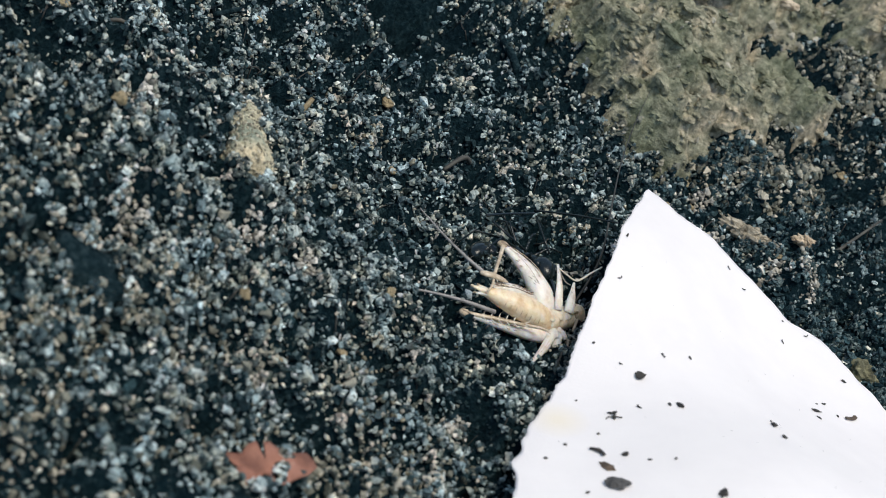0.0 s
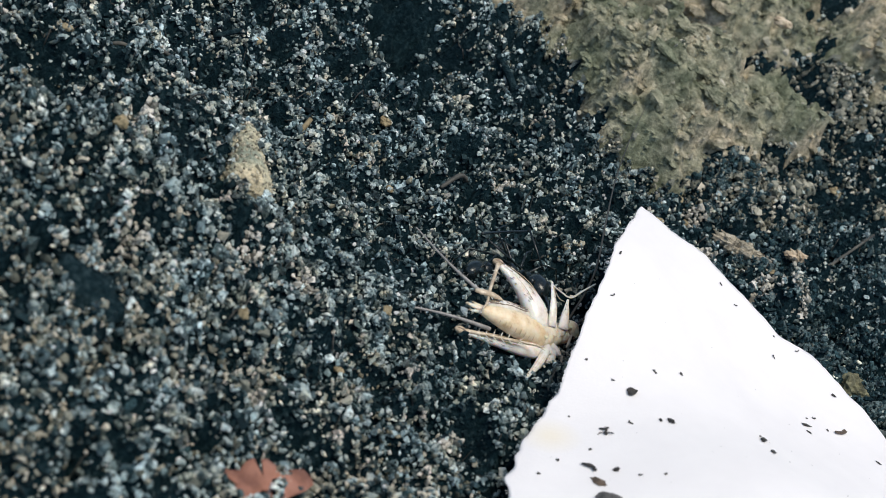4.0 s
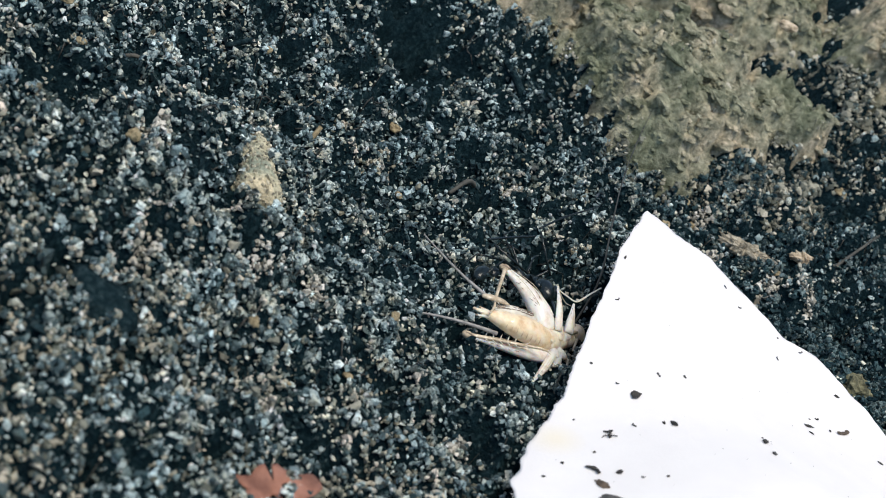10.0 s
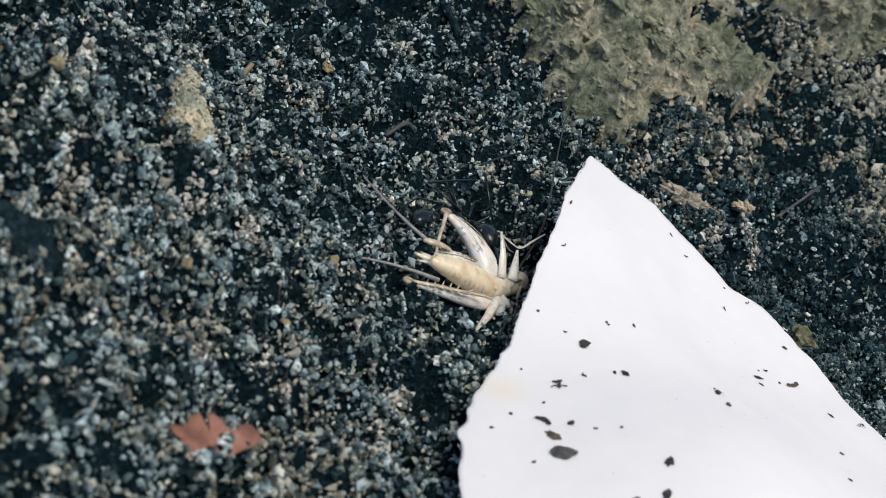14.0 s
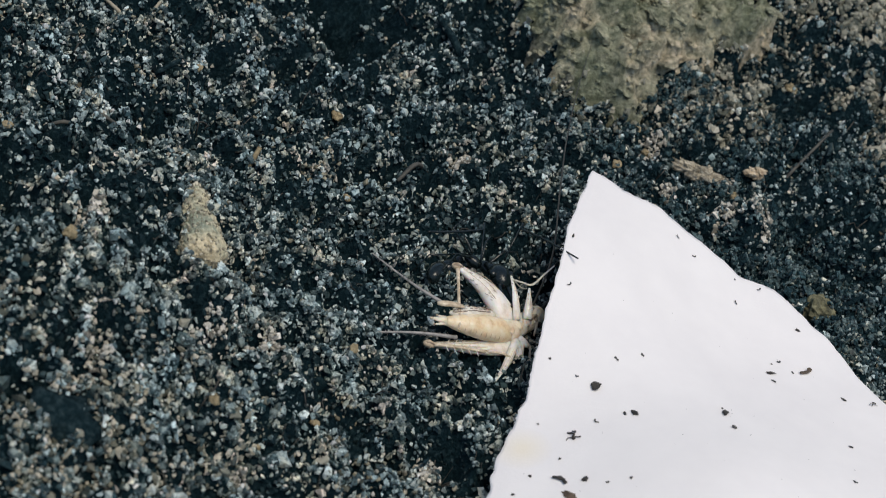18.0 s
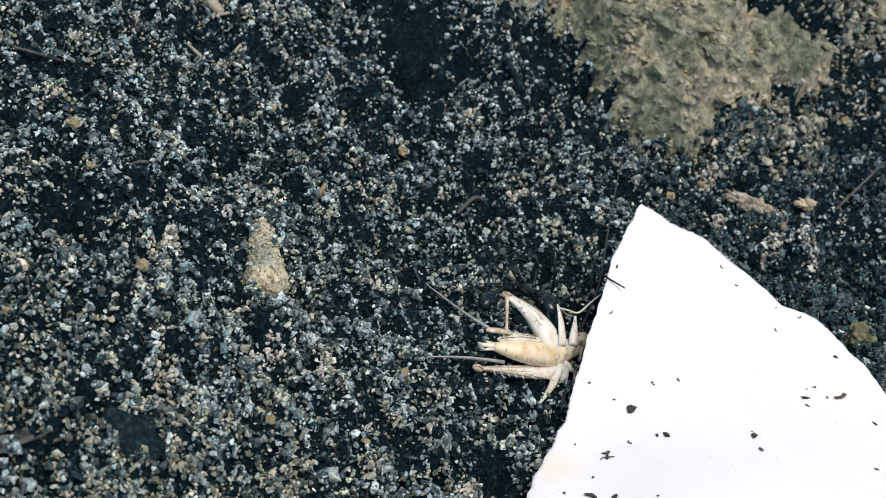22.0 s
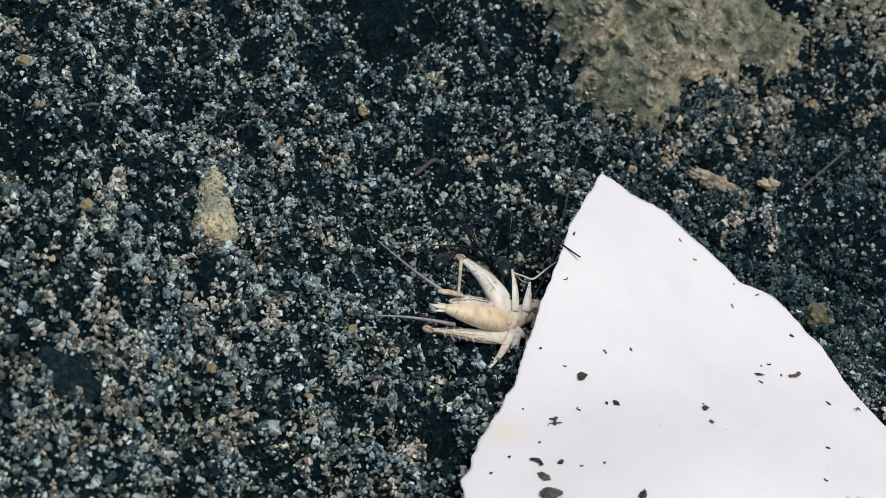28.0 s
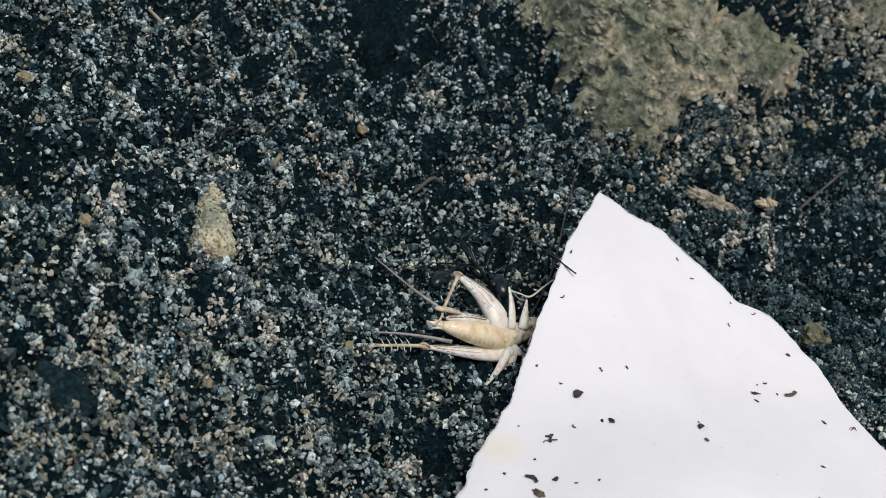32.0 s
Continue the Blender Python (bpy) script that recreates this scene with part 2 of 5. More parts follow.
TAN = material("tan_leg", [(0.3, (0.36, 0.26, 0.16)), (0.55, (0.62, 0.51, 0.37)), (0.75, (0.78, 0.68, 0.54))], 0.5, 0.4, 0.03, 0.2, coat=0.2)
TAIL = material("grey_feeler", [(0.3, (0.2, 0.19, 0.18)), (0.7, (0.42, 0.4, 0.38))], 0.6, 0.6)
MARK = material("brown_mark", [(0.3, (0.13, 0.09, 0.065)), (0.7, (0.26, 0.19, 0.14))], 0.5, 0.4)
EYE = material("dark_eye", [(0.3, (0.02, 0.012, 0.01)), (0.7, (0.06, 0.03, 0.02))], 0.4, 0.15, coat=0.6)
PLATE = material("whitish_plate", [(0.3, (0.6, 0.54, 0.44)), (0.7, (0.84, 0.8, 0.72))], 0.7, 0.4, 0.05, 0.2, under=0.3, coat=0.2)
ANT = material("black_shell", [(0.3, (0.002, 0.006, 0.007)), (0.7, (0.01, 0.018, 0.02))], 0.6, 0.22, 0.02, 0.08, gloss=0.3, coat=0.3)


# ---- mesh helpers ----
def thing(name, at, label, category, group="", kind=""):
    e = new(name)
    e.empty_display_size = 0.002
    e.location = Vector(at) * MM
    return tagged(e, label, category, group, kind)


def part(name, bm, mat_, parent=None, label="", smooth=True, joint=None):
    """One mesh from millimetre coordinates of the world; joint: where its origin lies (its parent's origin if not given)."""
    base = parent.matrix_world.translation.copy() if parent else Vector((0, 0, 0))
    if parent and parent.parent:
        base = parent.location + parent.parent.location
    elif parent:
        base = parent.location.copy()
    org = Vector(joint) * MM if joint is not None else base
    me = bpy.data.meshes.new(name)
    for v in bm.verts:
        v.co = v.co * MM - org
    bm.to_mesh(me)
    bm.free()
    me.materials.append(mat_)
    if smooth:
        me.polygons.foreach_set("use_smooth", [True] * len(me.polygons))
    ob = new(name, me)
    ob.parent = parent
    ob.location = org - base
    if label:
        ob["label"] = label
    return ob


def tube(bm, pts, radii, seg=8, flat=1.0):
    """A tapered tube through points, with round ends."""
    pts = [Vector(p) for p in pts]
    rings, prev = [], None
    for i, p in enumerate(pts):
        d = (pts[min(i + 1, len(pts) - 1)] - pts[max(i - 1, 0)]).normalized()
        ref = prev if prev is not None else (Vector((0, 0, 1)) if abs(d.z) < 0.9 else Vector((1, 0, 0)))
        a = d.cross(ref).normalized()
        u = a.cross(d).normalized()
        prev = u
        r = radii[i] if isinstance(radii, (list, tuple)) else radii
        rings.append([bm.verts.new(p + (a * math.cos(2 * math.pi * k / seg) + u * flat * math.sin(2 * math.pi * k / seg)) * r) for k in range(seg)])
    for x, y in zip(rings, rings[1:]):
        for k in range(seg):
            bm.faces.new((x[k], x[(k + 1) % seg], y[(k + 1) % seg], y[k]))
    bm.faces.new(list(reversed(rings[0])))
    bm.faces.new(rings[-1])
    return bm


def spline(pts, n=8):
    """Catmull-Rom points."""
    p = [Vector(q) for q in pts]
    p = [p[0] * 2 - p[1], *p, p[-1] * 2 - p[-2]]
    out = []
    for i in range(1, len(p) - 2):
        for k in range(n):
            t = k / n
            a, b, c, d = p[i - 1], p[i], p[i + 1], p[i + 2]
            out.append(0.5 * (2 * b + (c - a) * t + (2 * a - 5 * b + 4 * c - d) * t * t + (3 * b - a - 3 * c + d) * t ** 3))
    out.append(p[-2])
    return out


def swell(n, first, most, last, where=0.4):
    """n radii that swell from first to most and taper to last."""
    out = []
    for i in range(n):
        t = i / (n - 1)
        if t < where:
            s = math.sin(math.pi / 2 * t / where)
            out.append(first + (most - first) * s)
        else:
            s = math.cos(math.pi / 2 * (t - where) / (1 - where))
            out.append(last + (most - last) * s)
    return out


def blob(bm, at, size, turn=(0, 0, 0), sub=3, rough_=0.0, scale=1.0, seed=0):
    m = Matrix.Translation(at) @ Euler([radians(a) for a in turn]).to_matrix().to_4x4() @ Matrix.Diagonal((*size, 1))
    made = bmesh.ops.create_icosphere(bm, subdivisions=sub, radius=1.0)["verts"]
    for v in made:
        if rough_:
            q = Vector((v.co.x * size[0], v.co.y * size[1], v.co.z * size[2])) * scale + Vector((seed * 7.3, seed * 3.1, seed))
            v.co *= 1 + rough_ * (noise.fractal(q, 1.0, 2.0, 5))
        v.co = m @ v.co
    return made


# ---- the ground ----
BUMPS = [(-16.0, -44.0, 5.0), (-28.0, -16.0, 1.4), (-2.0, -27.0, 1.3), (4.0, -2.0, -2.6), (12.0, 14.0, -2.4), (-14.0, 14.0, -1.1), (2.0, 36.0, 1.8), (20.0, -40.0, -2.0), (14.0, -26.0, -0.9), (45.0, 22.0, -0.3), (54.0, 8.0, -0.9), (24.0, 40.0, -0.3), (0.0, -50.0, -0.9), (-14.0, -22.0, 2.3)]
_w = np.random.RandomState(7)
WAVES = [(2 * math.pi / lam * math.cos(a), 2 * math.pi / lam * math.sin(a), ph, amp)
         for lam, amp, count in ((19.0, 0.35, 5), (8.0, 0.34, 8), (4.2, 0.34, 10), (2.3, 0.24, 12), (1.3, 0.12, 14))
         for a, ph in zip(_w.uniform(0, 2 * math.pi, count), _w.uniform(0, 2 * math.pi, count))]


PITS = [(-3.6, -28.8, -1.7, 3.2), (-25.8, -25.4, 5.0, 3.4), (-22.8, -27.4, 4.4, 2.9), (47.3, 28.8, -2.2, 3.2), (46.5, 20.8, -1.7, 3.2), (24.5, -10.0, 1.8, 4.5), (-2.5, 28.0, 7.5, 5.4), (-6.5, 36.0, 5.0, 6.0), (16.6, 37.4, 6.5, 3.8), (11.0, 40.6, 6.0, 4.2), (19.0, -4.0, 0.9, 3.5), (10.0, -33.0, 1.2, 2.2), (-24.0, -17.0, 1.5, 2.4), (-20.5, -21.0, 1.5, 2.0), (40.0, 30.0, 1.8, 4.0), (55.0, 18.0, 2.0, 4.5), (50.0, 36.0, 2.0, 3.5), (33.0, 32.0, 3.6, 7.0), (24.5, 32.5, 2.6, 5.5), (39.8, 27.6, 1.8, 3.6), (42.8, 14.6, 1.8, 2.4)]

HOLLOWS = [*PITS[1:3], *PITS[6:10], (37.5, 64.5, 3.0, 4.5)]


def smooth_height(x, y):
    h = -2.0 + 3.0 * np.exp(-((x - 47) ** 2 + (y + 20) ** 2) / 230.0) + 22.0 * np.exp(-((x - 66) ** 2 + (y - 84) ** 2) / 700.0)
    for cx, cy, a in BUMPS:
        h = h + a * np.exp(-((x - cx) ** 2 + (y - cy) ** 2) / 450.0)
    for cx, cy, a, r in PITS:
        h = h - a * np.exp(-(((x - cx) ** 2 + (y - cy) ** 2) / (r * r)) ** 1.5)
    return h


def lattice(x, y, lam, seed):
    """Smooth random hills, about -1 to 1, of wavelength lam."""
    table = np.random.RandomState(seed).uniform(-1, 1, (128, 128))
    u, v = np.asarray(x, float) / lam + 300.3, np.asarray(y, float) / lam + 300.7
    i, j = np.floor(u).astype(int), np.floor(v).astype(int)
    f, g = u - i, v - j
    f, g = f * f * (3 - 2 * f), g * g * (3 - 2 * g)
    a, b, c, d = table[i % 128, j % 128], table[(i + 1) % 128, j % 128], table[i % 128, (j + 1) % 128], table[(i + 1) % 128, (j + 1) % 128]
    return (a * (1 - f) + b * f) * (1 - g) + (c * (1 - f) + d * f) * g


def soft_noise(x, y, seed, lam):
    r = np.random.RandomState(seed)
    s = 0
    for a, p, k in zip(r.uniform(0, 6.28, 9), r.uniform(0, 6.28, 9), r.uniform(0.7, 1.5, 9)):
        s = s + np.sin(2 * math.pi / (lam * k) * (x * math.cos(a) + y * math.sin(a)) + p)
    return s / 3.0


def heaped(x, y):
    """1 where sand is heaped in crumbs, 0 in the dark gaps between."""
    s = 0.62 * soft_noise(x, y, 3, 2.3) + 0.5 * soft_noise(x, y, 43, 6.0) + 0.34 * soft_noise(x, y, 77, 15.0)
    return 1 / (1 + np.exp(-6.0 * (s - 0.0)))


def height(x, y):
    """Soil surface in mm: gentle mounds, crumbly lumps and hollows."""
    h = smooth_height(x, y)
    r, k = 0.0, 0
    for kx, ky, ph, amp in WAVES:
        r = r + amp * np.sin(kx * x + ky * y + ph)
    r = np.where(r > 0, r * 0.62, r * 0.95)
    under = np.exp(-(np.maximum(0, np.abs(x - 47) - 14) ** 2 + np.maximum(0, np.abs(y + 20) - 22) ** 2) / 20.0)
    body = np.exp(-((x - 21) ** 2 + (y + 14) ** 2) / 40.0)
    return h + (r + 1.35 * (heaped(x, y) - 0.5)) * (1 - 0.8 * under) * (1 - 0.6 * body)


def spread_axis(a, b, step, far):
    mid = np.arange(a, b + step / 2, step)
    grow = np.geomspace(step * 1.5, far, 26)
    return np.concatenate([a - grow[::-1], mid, b + grow])


gx, gy = spread_axis(-58, 76, 0.5, 5000), spread_axis(-72, 112, 0.5, 5000)
X, Y = np.meshgrid(gx, gy)
away = np.hypot(np.maximum(0, np.abs(X - 9) - 67), np.maximum(0, np.abs(Y - 20) - 92))
Z = -2.0 + (height(X, Y) + 2.0) * np.exp(-(away / 60.0) ** 2)
co = np.stack([X, Y, Z], -1).reshape(-1, 3) * MM
nx, ny = len(gx), len(gy)
i0 = (np.arange(ny - 1)[:, None] * nx + np.arange(nx - 1)).ravel()
quads = np.stack([i0, i0 + 1, i0 + 1 + nx, i0 + nx], 1)


def mesh_of(name, co_, faces, mat_, smooth=False):
    me = bpy.data.meshes.new(name)
    k = faces.shape[1]
    me.vertices.add(len(co_))
    me.vertices.foreach_set("co", co_.astype(np.float32).ravel())
    me.loops.add(faces.size)
    me.loops.foreach_set("vertex_index", faces.astype(np.int32).ravel())
    me.polygons.add(len(faces))
    me.polygons.foreach_set("loop_start", np.arange(0, faces.size, k, dtype=np.int32))
    me.polygons.foreach_set("use_smooth", np.full(len(faces), smooth))
    me.update(calc_edges=True)
    me.materials.append(mat_)
    return me


ground = tagged(new("ground", mesh_of("ground", co, quads, SOIL, True)), "dark crumbly damp soil with lumps and hollows", "soil", kind="structure")

# one grain shape, jittered for every grain
ico = bmesh.new()
bmesh.ops.create_icosphere(ico, subdivisions=1, radius=1.0)
ICO_V = np.array([v.co[:] for v in ico.verts])
ICO_F = np.array([[v.index for v in f.verts] for f in ico.faces])
ico.free()
ico = bmesh.new()
bmesh.ops.create_icosphere(ico, subdivisions=2, radius=1.0)
ICO2_V = np.array([v.co[:] for v in ico.verts])
ICO2_F = np.array([[v.index for v in f.verts] for f in ico.faces])
ico.free()


def turns(n, rng):
    q = rng.normal(size=(n, 4))
    q /= np.linalg.norm(q, axis=1, keepdims=True)
    w, x, y, z = q.T
    return np.stack([1 - 2 * (y * y + z * z), 2 * (x * y - z * w), 2 * (x * z + y * w), 2 * (x * y + z * w), 1 - 2 * (x * x + z * z), 2 * (y * z - x * w),
                     2 * (x * z - y * w), 2 * (y * z + x * w), 1 - 2 * (x * x + y * y)], 1).reshape(n, 3, 3)


CUBE_V = np.array([(x, y, z) for x in (-0.72, 0.72) for y in (-0.72, 0.72) for z in (-0.72, 0.72)])
CUBE_F = np.array([(0, 1, 3), (0, 3, 2), (4, 6, 7), (4, 7, 5), (0, 4, 5), (0, 5, 1), (2, 3, 7), (2, 7, 6), (0, 2, 6), (0, 6, 4), (1, 5, 7), (1, 7, 3)])


def pieces(c, radius, rng, shape, jitter, low=0.6, high=1.3):
    """Jittered, turned copies of a small solid at the points c."""
    sv, sf = shape
    n, k = len(c), len(sv)
    v = sv[None] * (1 + rng.uniform(-jitter, jitter, (n, k, 1))) + rng.uniform(-jitter, jitter, (n, k, 3)) * 0.5
    v = v * rng.uniform(low, high, (n, 1, 3)) * radius[:, None, None]
    v = np.einsum("nij,nkj->nki", turns(n, rng), v)
    v = (v + c[:, None]) * MM
    return v.reshape(-1, 3), (sf[None] + k * np.arange(n)[:, None, None]).reshape(-1, 3)


def grains(name, xy, radius, lift, mat_, seed, label, category, jitter=0.2, smooth=False, shape=None, low=0.6, high=1.3):
    """Loose grains on the soil, as one heap."""
    rng = np.random.RandomState(seed)
    c = np.stack([xy[:, 0], xy[:, 1], height(xy[:, 0], xy[:, 1]) + lift], 1)
    v, f = pieces(c, radius, rng, shape or (ICO_V, ICO_F), jitter, low, high)
    return tagged(new(name, mesh_of(name, v, f, mat_, smooth)), label, category, kind="stuff")


def scatter(n, seed, x0, x1, y0, y1, keep):
    rng = np.random.RandomState(seed)
    p = np.stack([rng.uniform(x0, x1, n), rng.uniform(y0, y1, n)], 1)
    return p[rng.uniform(0, 1, n) < keep(p[:, 0], p[:, 1])], rng


CUTS = [((17.6, 37.6), (3.1, 2.0), 13.0), ((13.6, 39.8), (3.2, 2.1), 13.0), ((9.5, 43.0), (3.4, 2.4), 8.0), ((37.5, 64.0), (5.5, 4.0), 16.0), ((33.8, 60.5), (2.4, 3.2), 9.0)]     # hollows in it: middle, half widths, depth
# broad plates of the clay clod: middle, half widths, turn, rise above the soil
PLATES = [((26.5, 51), (11.5, 10.5), -14, 8.0), ((17.5, 49), (5.5, 10.0), 8, 6.5), ((26.0, 39.6), (8.6, 5.2), 4, 4.4), ((14, 78), (26, 14), 6, 14.0), ((3, 54), (10, 8), 0, 7.5), ((54, 78), (12, 9), -10, 5.0), ((38.5, 54.5), (6.0, 4.6), -24, 5.4), ((30, 41), (4.5, 3.5), 30, 5.0), ((20.5, 41.5), (3.5, 3.0), 0, 5.0)]


def clod_rise(x, y):
    """How far the clay stands above the soil, in mm (negative: no clay)."""
    wx = x + 3.4 * lattice(x, y, 9.0, 5) + 1.7 * lattice(x, y, 3.2, 6) + 0.7 * lattice(x, y, 1.3, 16)
    wy = y + 3.0 * lattice(x, y, 9.0, 7) + 1.7 * lattice(x, y, 3.2, 8) + 0.7 * lattice(x, y, 1.3, 18)
    best = np.full(np.shape(x), -1.5)
    for (cx, cy), (ax, ay), turn, top in PLATES:
        a = radians(turn)
        u, v = (wx - cx) * math.cos(a) + (wy - cy) * math.sin(a), -(wx - cx) * math.sin(a) + (wy - cy) * math.cos(a)
        d = (np.abs(u / ax) ** 2.6 + np.abs(v / ay) ** 2.6) ** (1 / 2.6)
        side = np.clip((1.18 - d) / 0.5, 0, 1)
        best = np.maximum(best, top * side * side * (3 - 2 * side) * (1 + 0.012 * (wy - cy)) - 1.5 * (side <= 0))
    for (cx, cy), (ax, ay), deep in CUTS:
        best = best - deep * np.exp(-(((x + 0.25 * (wx - x) - cx) / ax) ** 2 + ((y + 0.25 * (wy - y) - cy) / ay) ** 2) ** 3)
    return best


def open_soil(x, y):
    """1 on open soil, 0 well under the sheet and under the clod."""
    under_sheet = (x > 28) & (y < 7 - 0.35 * (x - 30)) & (y > -70)
    clod_ = clod_rise(x, y) > 0.8
    hollow = np.zeros_like(x)
    for cx, cy, a_, r in HOLLOWS:
        hollow = np.maximum(hollow, np.exp(-(((x - cx) ** 2 + (y - cy) ** 2) / (1.5 * r * r)) ** 1.5))
    seen = (y > -1.87 * (x + 54) + 2) & (y < 0.8 * (x + 50) + 20)
    return np.where(under_sheet | clod_, 0.0, 1.0) * (1 - hollow) * seen


def dry(x, y):
    """Share of sand on open soil: little on the dark damp side behind the sheet; less round the two insects, in place
    of shade.
    """
    damp = np.clip((x - 24) / 8, 0, 1) * np.clip((y - 3) / 6, 0, 1)
    bare = np.clip(soft_noise(x, y, 91, 17.0) - 0.55, 0, 1)
    # fewer pale grains round cricket and ant stand in for the shade there
    thinned = 0.6 * np.exp(-(((x - 18.5) / 7.5) ** 2 + ((y + 14.5) / 6.0) ** 2) ** 2) + 0.3 * np.exp(-(((x - 23.5) / 3.6) ** 2 + ((y + 1.5) / 4.5) ** 2) ** 2)
    thinned = thinned + 0.6 * np.exp(-(((x + 13.5) / 5.0) ** 2 + ((y + 18.5) / 5.5) ** 2) ** 2)
    lean = 1 - 0.4 * np.exp(-((x + 20) / 9) ** 2 - ((y + 22) / 11) ** 2)
    return lean * open_soil(x, y) * (1 - np.clip(thinned, 0, 0.8)) * (1 - 0.62 * damp) * (1 - 0.55 * bare) * heaped(x, y) ** (2.2 * damp)


AREA = (-56, 80, -70, 104)


def tan_heaps(n, seed, radius, mat_, label, per=15, wide=0.62):
    """Popcorn-like clusters of grains, a millimetre or two across."""
    mid, rng = scatter(n, seed, *AREA, lambda x, y: dry(x, y) * heaped(x, y))
    size = np.exp(rng.normal(0, 0.4, len(mid)))
    many = np.maximum(3, rng.poisson(per * size))
    k = np.repeat(np.arange(len(mid)), many)
    off = rng.normal(0, 1, (len(k), 2)) * (wide * size[k] ** 0.6)[:, None] * (1.25, 0.8)
    p = mid[k] + off
    lift = rng.uniform(0.0, 0.3, len(k)) + 0.28 * np.exp(-(off ** 2).sum(1) / 0.4)
    return grains("sand_heaps", p, np.exp(rng.normal(math.log(radius), 0.24, len(p))), lift, mat_, seed + 9, label, "sand", 0.35, low=0.75, high=1.2)


p, rng = scatter(100000, 10, *AREA, lambda x, y: open_soil(x, y) * (1 - 0.6 * heaped(x, y)))
grains("peat_crumbs", p, np.exp(rng.normal(math.log(0.16), 0.4, len(p))), rng.uniform(-0.12, 0.16, len(p)), PEAT, 20, "dark damp peat crumbs covering the soil", "soil", 0.45, shape=(CUBE_V, CUBE_F), low=0.45, high=1.3)
p, rng = scatter(150000, 14, *AREA, lambda x, y: dry(x, y) * (0.12 + 0.68 * heaped(x, y)))
grains("fine_grains", p, np.exp(rng.normal(math.log(0.125), 0.3, len(p))), rng.uniform(-0.02, 0.3, len(p)), FINE, 24, "fine grey grit dusted over the soil", "grit", 0.35, shape=(CUBE_V, CUBE_F), low=0.6, high=1.3)
p, rng = scatter(250000, 15, *AREA, lambda x, y: dry(x, y) * np.maximum(np.clip(heaped(x, y), 0.02, 1), 0.4 * np.clip((-32 - y) / 14, 0, 1)))
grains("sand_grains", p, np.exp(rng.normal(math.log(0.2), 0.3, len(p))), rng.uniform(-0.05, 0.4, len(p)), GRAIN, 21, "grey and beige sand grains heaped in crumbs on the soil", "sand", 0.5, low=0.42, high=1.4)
tan_heaps(520, 41, 0.17, WARM, "clusters of tan and ochre sand grains on the soil", 16, 0.6)
p, rng = scatter(12000, 12, *AREA, lambda x, y: dry(x, y) * np.clip(heaped(x, y), 0.03, 1))
grains("tan_grains", p, np.exp(rng.normal(math.log(0.16), 0.3, len(p))), rng.uniform(0.05, 0.36, len(p)), WARM, 22, "scattered tan sand grains on the soil", "sand", 0.5, low=0.5, high=1.25)
p, rng = scatter(6000, 13, *AREA, lambda x, y: dry(x, y) * np.clip(heaped(x, y), 0.05, 1))
grains("pale_grains", p, np.exp(rng.normal(math.log(0.18), 0.27, len(p))), rng.uniform(0.15, 0.4, len(p)), QUARTZ, 23, "scattered pale quartz grains glinting on the soil", "sand", 0.45, low=0.5, high=1.3)
p, rng = scatter(16000, 16, *AREA, lambda x, y: open_soil(x, y) * (1 - 0.75 * heaped(x, y)) * 0.45)
grains("peat_lumps", p, np.exp(rng.normal(math.log(0.32), 0.25, len(p))), rng.uniform(-0.2, 0.15, len(p)), LUMP, 26, "dark grey-green crumbly peat lumps on the soil", "soil", 0.45, low=0.5, high=1.25)
p, rng = scatter(46000, 36, 22, 76, 2, 46, lambda x, y: open_soil(x, y) * np.clip((x - 24) / 6, 0, 1) * np.clip(0.3 + 1.1 * lattice(x, y, 5.0, 37) + 0.6 * lattice(x, y, 1.8, 35), 0, 1))
grains("damp_crumbs", p, np.exp(rng.normal(math.log(0.22), 0.35, len(p))), rng.uniform(-0.1, 0.5, len(p)) + 0.35 * np.clip(lattice(p[:, 0], p[:, 1], 5.0, 37), 0, 1), LUMP, 38, "blue-black damp crumbs heaped behind the paper", "soil", 0.45, low=0.4, high=1.3)
p, rng = scatter(15000, 39, 22, 76, 2, 46, lambda x, y: open_soil(x, y) * np.clip((x - 24) / 6, 0, 1) * np.clip(0.1 + 1.0 * lattice(x, y, 5.0, 37) + 0.5 * lattice(x, y, 2.2, 34), 0, 1))
grains("damp_grit", p, np.exp(rng.normal(math.log(0.17), 0.3, len(p))), rng.uniform(0.2, 0.75, len(p)), FINE, 40, "fine grey grit stuck on damp crumbs", "grit", 0.45, low=0.5, high=1.3)


def clod_foot(x, y):
    """1 on the soil close to the edge of the clay."""
    near = np.zeros(np.shape(x))
    for dx, dy, w in ((0, 2.0, 0.8), (0, 4.5, 0.35), (2.0, 1.0, 0.7), (-2.0, 1.0, 0.8), (-4.5, 1.5, 0.5), (-8.0, 3.0, 0.3), (0, 1.0, 1.0)):
        near = np.maximum(near, w * (clod_rise(x + dx, y + dy) > 0.3))
    return near * np.clip(0.55 + 0.8 * lattice(x, y, 3.0, 55), 0, 1)


